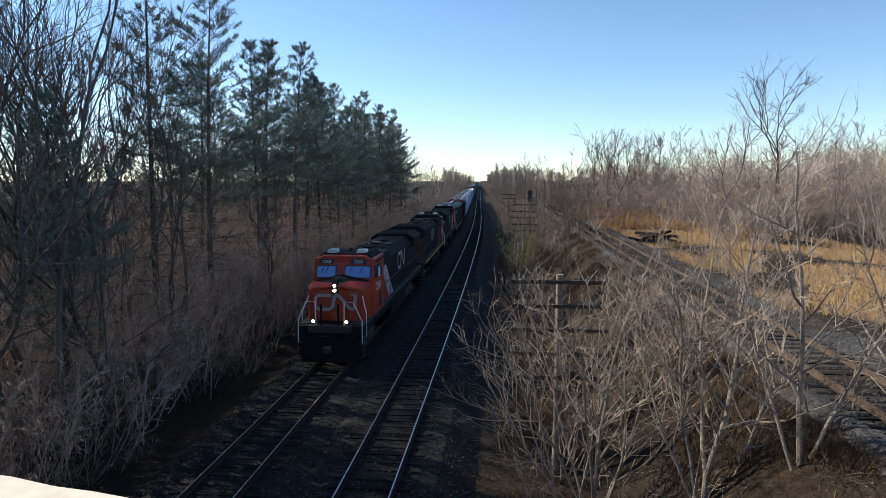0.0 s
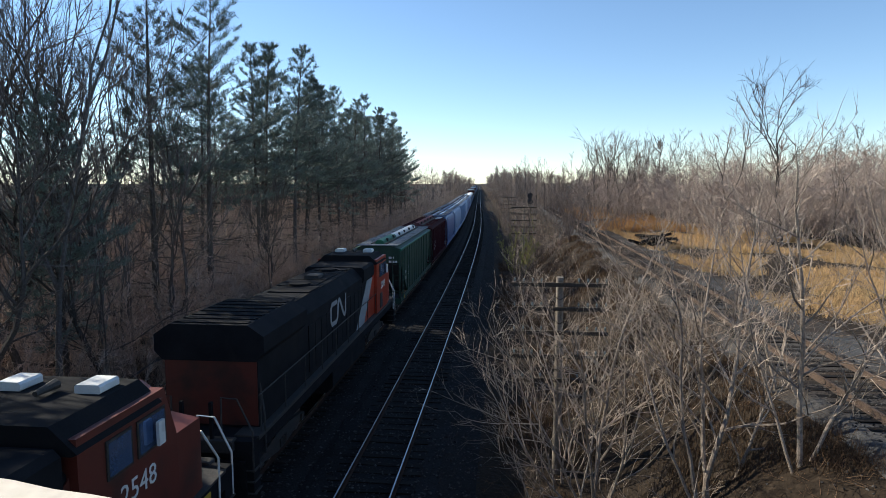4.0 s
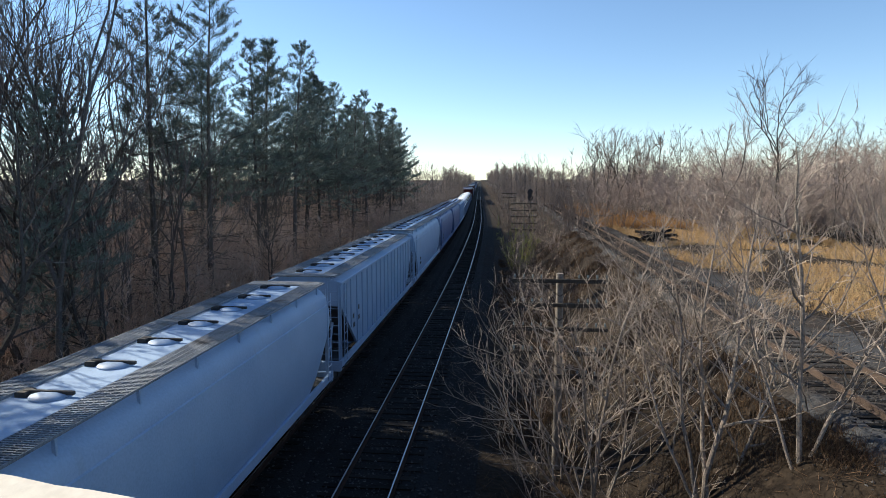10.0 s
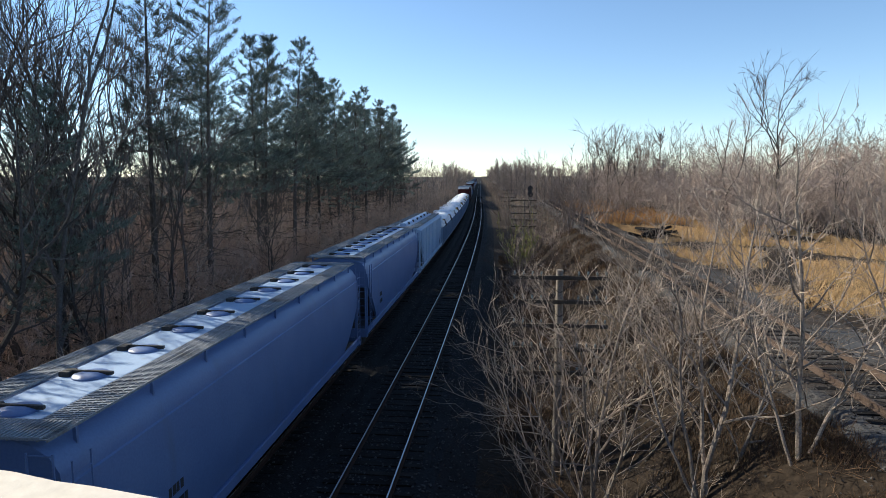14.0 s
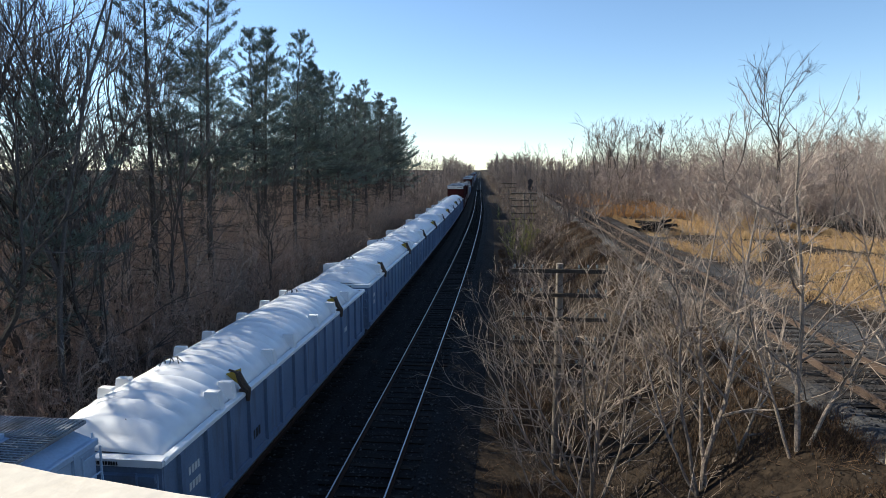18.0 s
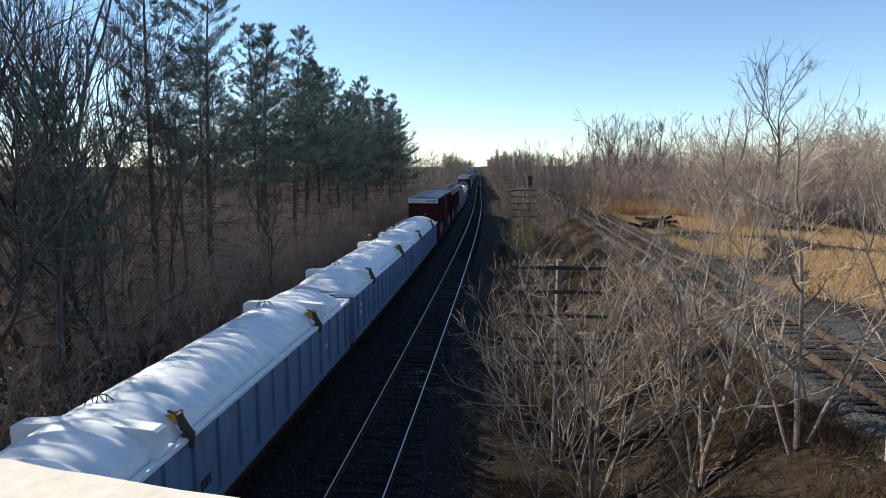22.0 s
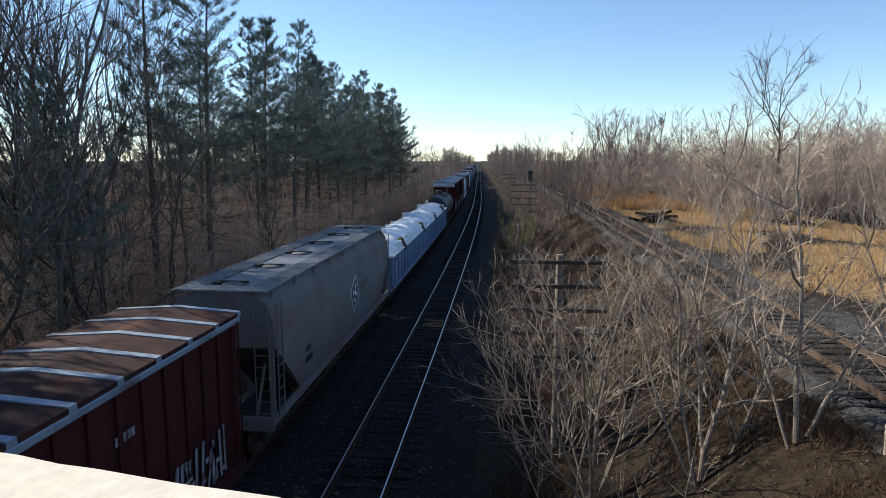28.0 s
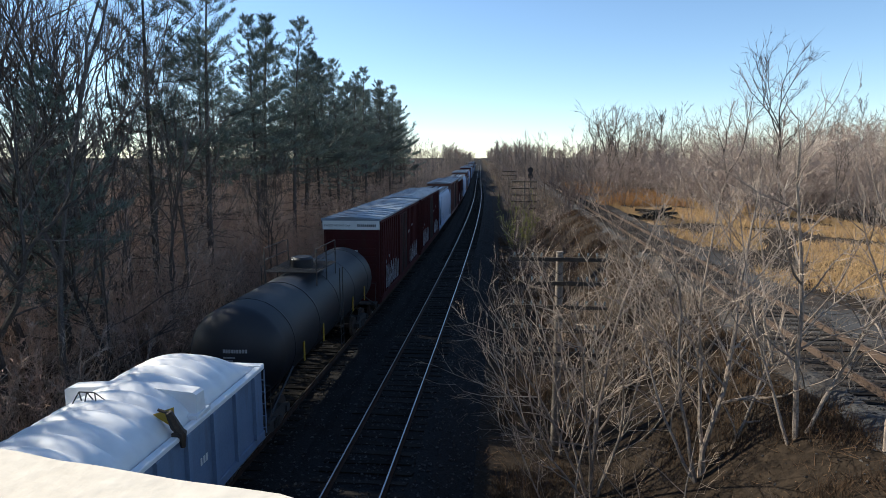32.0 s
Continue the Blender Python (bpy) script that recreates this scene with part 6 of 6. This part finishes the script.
        # flat black plate stands in for the shade of a step recess
        part("cab_door", bx(s * 1.53 - 0.012, s * 1.53 + 0.012, yc + 1.5, yc + 2.1, 2.0, 2.75), M["paint_black"], cab, "black plate painting in a step recess's shade")
        if not stripe:
            part("sash", sl([(yb + 0.3, 3.8), (yb + 1.55, 3.8), (yb + 3.8, 1.88), (yb + 2.3, 1.88)], s * 1.36 - 0.012, s * 1.36 + 0.012), M["shadewhite"], car, "slanting white stripe")
        part("cab_side", sl([(yb, 4.0), (yb + 0.3, 3.8), (yb + 2.3, 1.88), (yb, 1.88)], s * 1.358 - 0.012, s * 1.358 + 0.012), red, car)
    words(number, 0.55, wht, cab, side_text(1.535, mk(yc + 1.35), 2.98), "road_number", "white painted number")
    part("headlight_bezel", bx(-0.14, 0.14, yn - 0.06, yn + 0.3, 3.2, 3.7, 0.03), blk, nose)
    if lead:
        for z in (3.34, 3.56):
            part("headlight", Mb().tube([(0, yn - 0.09, z), (0, yn - 0.03, z)], 0.075, 16), M["lamp"], nose, "lit headlight")
        for x in (-0.78, 0.78):
            part("ditch_light", Mb().tube([(x, -half - 0.06, 2.05), (x, -half + 0.1, 2.05)], [0.07, 0.1], 14), M["lamp"], car, "lit ditch light")
            part("lamp_housing", Mb().tube([(x, -half - 0.03, 2.05), (x, -half + 0.2, 2.05)], [0.13, 0.1], 12), blk, car)
        logo(nose, Matrix.Translation((0.0, yn - 0.035, 2.42)) @ Euler((radians(90), 0, 0)).to_matrix().to_4x4(), 0.78, M["shadewhite"])
    # long hood with doors, radiator wings, fans, stack
    hood = part("hood", Mb().prism([(-1.32, D), (1.32, D), (1.32, 4.05), (0.95, 4.45), (-0.95, 4.45), (-1.32, 4.05)], min(mk(yb), mk(half - 0.9)), max(mk(yb), mk(half - 0.9))), blk, car)
    part("hood_roof", Mb().prism([(-0.98, 4.4), (-0.9, 4.5), (0.9, 4.5), (0.98, 4.4)], min(mk(yb + 0.3), mk(half - 4.6)), max(mk(yb + 0.3), mk(half - 4.6))), M["loco_roof"], hood)
    wing = part("radiator", Mb().prism([(-1.55, 3.95), (-1.55, 4.4), (-1.1, 4.7), (1.1, 4.7), (1.55, 4.4), (1.55, 3.95), (1.32, 3.7), (-1.32, 3.7)], min(mk(half - 4.5), mk(half - 0.8)), max(mk(half - 4.5), mk(half - 0.8))), blk, hood)
    for q in range(7):
        y = half - 4.2 + q * 0.5
        part("louvre", bx(-1.05, 1.05, y, y + 0.22, 4.68, 4.73, 0.01), M["loco_roof"], wing)
    rs = random.Random(int(number))
    y = yb + 2.7
    while y < half - 5.0:
        w = rs.uniform(0.5, 1.3)
        x = rs.choice((-0.1, 0.0, 0.12))
        part("roof_hatch", bx(-0.8 + x, 0.75 + x, y, y + w - 0.08, 4.48, 4.48 + rs.uniform(0.03, 0.09), 0.015), M["loco_roof"], hood)
        y += w
    part("exhaust_stack", bx(-0.3, 0.3, yb + 5.2, yb + 5.9, 4.5, 4.68, 0.04), M["steel"], hood)
    for y in (yb + 3.4, yb + 7.4):
        part("fan_cowl", Mb().tube([(0, mk(y), 4.48), (0, mk(y), 4.62)], 0.42, 18), M["loco_roof"], hood)
    part("dynamic_brake", bx(-1.42, 1.42, yb + 0.2, yb + 2.4, 3.8, 4.55, 0.12), blk, hood)
    for s in (-1, 1):
        for q in range(14):
            y = yb + 0.5 + q * 0.72
            part("hood_door", bx(s * 1.33 - 0.02, s * 1.33 + 0.02, y, y + 0.66, 2.05, 3.65, 0.008), blk, hood)
    logo(hood, side_text(1.365, mk(yb + emblem), 3.0 if lead else 3.05), 1.04 if lead else 0.9, M["shadewhite"])
    part("end_face", bx(-1.3, 1.3, half - 0.92, half - 0.88, 1.9, 4.3), M["shadered"], hood, "red hood end with shade painted in")
    # handrails, steps, pilot, tank, trucks
    for e in (-1, 1):
        y = mk(e * half)
        inn = 0.75 if y > 0 else -0.75
        for s in (-1, 1):
            hr = Mb()
            hr.tube([(s * 1.5, y, 1.0), (s * 1.5, y, 2.1), (s * 1.1, y, 2.95), (s * 0.68, y, 2.98), (s * 0.66, y, D)], 0.026, 6)
            hr.tube([(s * 1.54, y - inn, 1.2), (s * 1.54, y - inn, 2.3), (s * 1.3, y - inn * 1.4, 3.05)], 0.026, 6)
            part("handrail", hr, wht if e < 0 else M["steel"], car, "pale bent handrails")
            part("step_well", Mb().box(s * 1.3 - 0.2, s * 1.3 + 0.2, y - 0.4 if y > 0 else y, y if y > 0 else y + 0.4, 0.35, 1.4), blk, car)
            for z in (0.4, 0.72, 1.02):
                part("step", Mb().box(s * 1.33 - 0.22, s * 1.33 + 0.22, y - 0.42 if y > 0 else y - 0.04, y + 0.04 if y > 0 else y + 0.42, z, z + 0.04), M["steel"], car)
            part("post", Mb().box(s * 0.4 - 0.04, s * 0.4 + 0.04, y - 0.05, y + 0.05, D - 0.1, 2.85), blk, car)
        part("anticlimber", Mb().box(-1.0, 1.0, y - 0.15, y + 0.15, 1.55, D + 0.02, 0.03), M["steel"], car)
        part("plow", Mb().prism([(-1.35, 0.15), (1.35, 0.15), (1.3, 1.3), (-1.3, 1.3)], y - 0.08, y + 0.08), blk, car)
        part("air_hose", Mb().tube([(0.5, y, 0.9), (0.55, y - inn * 0.2, 0.6), (0.5, y - inn * 0.3, 0.45)], 0.03, 6), M["steel"], car)
    for s in (-1, 1):
        hr = Mb().tube([(s * 1.5, mk(yb + 0.1), 2.9), (s * 1.5, mk(half - 0.5), 2.9)], 0.022, 6)
        for q in range(9):
            y = mk(yb + 0.2 + q * (half - yb - 0.8) / 8)
            hr.tube([(s * 1.5, y, D), (s * 1.5, y, 2.9)], 0.02, 5)
        part("side_handrail", hr, M["steel"], car)
    part("fuel_tank", Mb().prism([(-1.2, 0.45), (1.2, 0.45), (1.45, 0.7), (1.45, 1.3), (-1.45, 1.3), (-1.45, 0.7)], -2.8, 2.8), blk, car)
    truck(car, -half + 3.4, (-1.85, 0.0, 1.85)), truck(car, half - 3.4, (-1.85, 0.0, 1.85))
    couplers(car, L / 2)
    return car


def join(ob, front, rear):
    TRAIN.append((ob, (front + rear) / 2))
    return ob


loco_a = join(locomotive(True, "2260", "red-nosed black diesel locomotive with lit headlights, leading the train"), 27.0, 49.2)
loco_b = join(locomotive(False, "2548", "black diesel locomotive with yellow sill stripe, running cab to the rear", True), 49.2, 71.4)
loco_c = join(locomotive(False, "2098", "black diesel locomotive with red cab to the rear and white stripe"), 71.4, 93.6)
green = join(hopper("green", 17.6, 4.66, M["green"], "dark green ribbed covered hopper with grated roof walks", "rib", 15, "trough", (M["teal"], M["white"]), M["grate"], True, seed=2, trim=M["teal"]), 94.6, 112.5)
maroon = join(hopper("maroon", 16.4, 4.62, M["maroon"], "maroon ribbed covered hopper with dusty roof", "rib", 16, "trough", M["dustymaroon"], M["maroon"], True, seed=3), 112.7, 129.4)
marks(maroon, ((4.4, 3.2, 1), (5.2, 3.2, 1), (6.0, 3.2, 1), (6.8, 3.2, 1), (4.4, 2.95, 2), (5.2, 2.95, 2), (6.0, 2.6, 2)), M["shadewhite"], 1.506, 0.17, seed=31)
part("roof_panel", Mb().box(0.66, 1.26, 3.6, 7.2, 4.572, 4.584, 0.004), M["hatch"], maroon, "pale replaced roof panel")
part("plate", Mb().box(1.585, 1.592, 6.3, 6.5, 1.5, 1.95), M["yellow"], maroon, "yellow inspection square")
s1 = join(hopper("smooth", 14.6, 4.72, M["blue"], "blue-grey smooth-sided covered hopper with round hatches", "smooth", hatch_m=M["grey"], seed=4), 129.8, 144.7)
s2 = join(hopper("smooth", 19.6, 4.74, M["pale"], "pale grey smooth-sided covered hopper, lightly soiled", "smooth", hatch_m=M["grey"], seed=5), 144.9, 165.0)
r1 = join(hopper("rib", 20.2, 4.74, M["grey"], "light grey ribbed covered hopper with round hatches", "rib", 18, "round", M["grey"], seed=6), 165.1, 186.0)
s3 = join(hopper("smooth", 19.8, 4.8, M["pale"], "pale grey smooth covered hopper with bracketed roof walks", "smooth", hatch_m=M["grey"], seed=7), 186.1, 206.2)
b1 = join(hopper("smooth", 19.4, 4.7, M["blue"], "blue-grey smooth covered hopper with a ridge under the shoulder", "smooth", hatch_m=M["blue"], seed=8), 206.3, 226.5)
b2 = join(hopper("smooth", 18.4, 4.7, M["blue"], "blue-grey smooth covered hopper, clean paint", "smooth", hatch_m=M["blue"], seed=9), 226.6, 245.8)
r2 = join(hopper("rib", 18.9, 4.55, M["pale"], "pale grey ribbed covered hopper with long roof hatches", "rib", 15, "trough", M["pale"], M["grate"], seed=10), 245.9, 265.8)
PITCH = 17.95
g1 = join(gondola("g", PITCH, "blue-grey ribbed gondola under a humped white tarpaulin with rim blocks", False, 1), 266.0, 284.0)
gp = gondola("g", PITCH, "blue-grey ribbed gondola under a white tarpaulin with upright boards", True, 3)
TRAIN.append((gp, 284.1 + PITCH / 2))
gq = gondola("g", PITCH, "blue-grey ribbed gondola under a wrinkled white tarpaulin", True, 4)
TRAIN.append((gq, 284.1 + PITCH * 1.5))
for k in range(2, 4):
    TRAIN.append((copy_thing(gp if k % 2 == 0 else gq, pose(0, 0, 0)), 284.1 + PITCH * (k + 0.5)))
TRAIN.append((copy_thing(g1, pose(0, 0, 0)), 284.1 + PITCH * 4.5))
xa = join(boxcar(18.6, 5.40, M["box"], M["boxroof"], "tall oxide-red boxcar with white height band and graffiti", 26, True, 1), 374.0, 393.2)
xb = join(boxcar(18.6, 4.95, M["box"], M["rustroof"], "oxide-red boxcar with rusted striped roof", 24, False, 2), 393.4, 413.2)
hp = join(hopper("smooth", 18.2, 4.92, M["tan"], "rust-stained tan-grey smooth covered hopper", "smooth", hatch_m=M["tan"], roof_m=M["hatch"], seed=12), 413.4, 432.2)
ca, sa = 0.5 * math.cos(0.5), 0.5 * math.sin(0.5)
sign = part("side_emblem", Mb().slab([(0.75 + k * (ca * a - sa * b), 2.85 + k * (sa * a + ca * b)) for k, a, b in ((1.14, -1, -1), (1.14, 1, -1), (1.14, 1, 1), (1.14, -1, 1))], 1.585, 1.600), M["white"], hp, "white-edged emblem")
part("emblem_field", Mb().slab([(0.75 + ca * a - sa * b, 2.85 + sa * a + ca * b) for a, b in ((-1, -1), (1, -1), (1, 1), (-1, 1))], 1.600, 1.605), M["navy"], sign, "navy square field")
for a0, b0 in ((-.42, -.42), (.42, -.42), (-.42, .42), (.42, .42), (0, 0)):
    part("emblem_square", Mb().slab([(0.75 + ca * (a0 + a) - sa * (b0 + b), 2.85 + sa * (a0 + a) + ca * (b0 + b)) for a, b in ((-.2, -.2), (.2, -.2), (.2, .2), (-.2, .2))], 1.605, 1.609), M["white"], sign)
marks(hp, ((1.85, 2.75, 1), (2.4, 2.75, 1), (2.95, 2.75, 1)), M["paint_black"], 1.592, 0.34, seed=32)
ga = join(gondola("g", 20.0, "long blue-grey gondola under a white tarpaulin with rim blocks", False, 5), 432.6, 452.6)
gb = join(gondola("g", 18.0, "blue-grey ribbed gondola under a white tarpaulin beside a tank car", True, 7), 452.65, 470.65)
tk = join(tank_car(15.6, "black tank car with railed platform and yellow stripes"), 470.8, 485.6)
xc = join(boxcar(16.2, 5.42, M["box"], M["boxroof"], "tall oxide-red boxcar with galvanised roof and graffiti", 24, True, 7), 485.7, 501.9)
xd = join(boxcar(16.2, 5.42, M["box"], M["boxroof"], "oxide-red boxcar with ribbed sides", 24, False, 9), 502.0, 518.2)
tail_hopper = join(hopper("smooth", 15.6, 4.8, M["pale"], "white-grey smooth covered hopper", "smooth", hatch_m=M["grey"], seed=14), 518.4, 534.0)
xe = join(boxcar(18.2, 5.3, M["boxdark"], M["boxroof"], "dark brown boxcar with a pale roof", 22, False, 11, False), 534.2, 552.4)
pos = 552.6
for src, ln in ((xb, 18.6), (s2, 19.6), (xe, 18.2), (gp, 18), (b1, 19.4), (xd, 16.2), (tk, 15.6), (r1, 20.2), (xe, 18.2), (s3, 19.8), (xb, 18.6), (gq, 18), (xd, 16.2), (r2, 18.9), (xe, 18.2), (b2, 18.4), (tk, 15.6), (xd, 16.2)):
    TRAIN.append((copy_thing(src, pose(0, 0, 0)), pos + ln / 2))
    pos += ln + 0.2


def motions():
    """The whole train rolls towards and under the bridge at one speed."""
    for ob, mid in TRAIN:
        rows = []
        for k in range(17):
            t = 2.0 * k
            y = mid - SPEED * t
            rows.append((t, pose(x1(y), y, 0, 0, 0, -math.degrees(math.atan(slope2(y))))))
        walk(ob, rows)


motions()
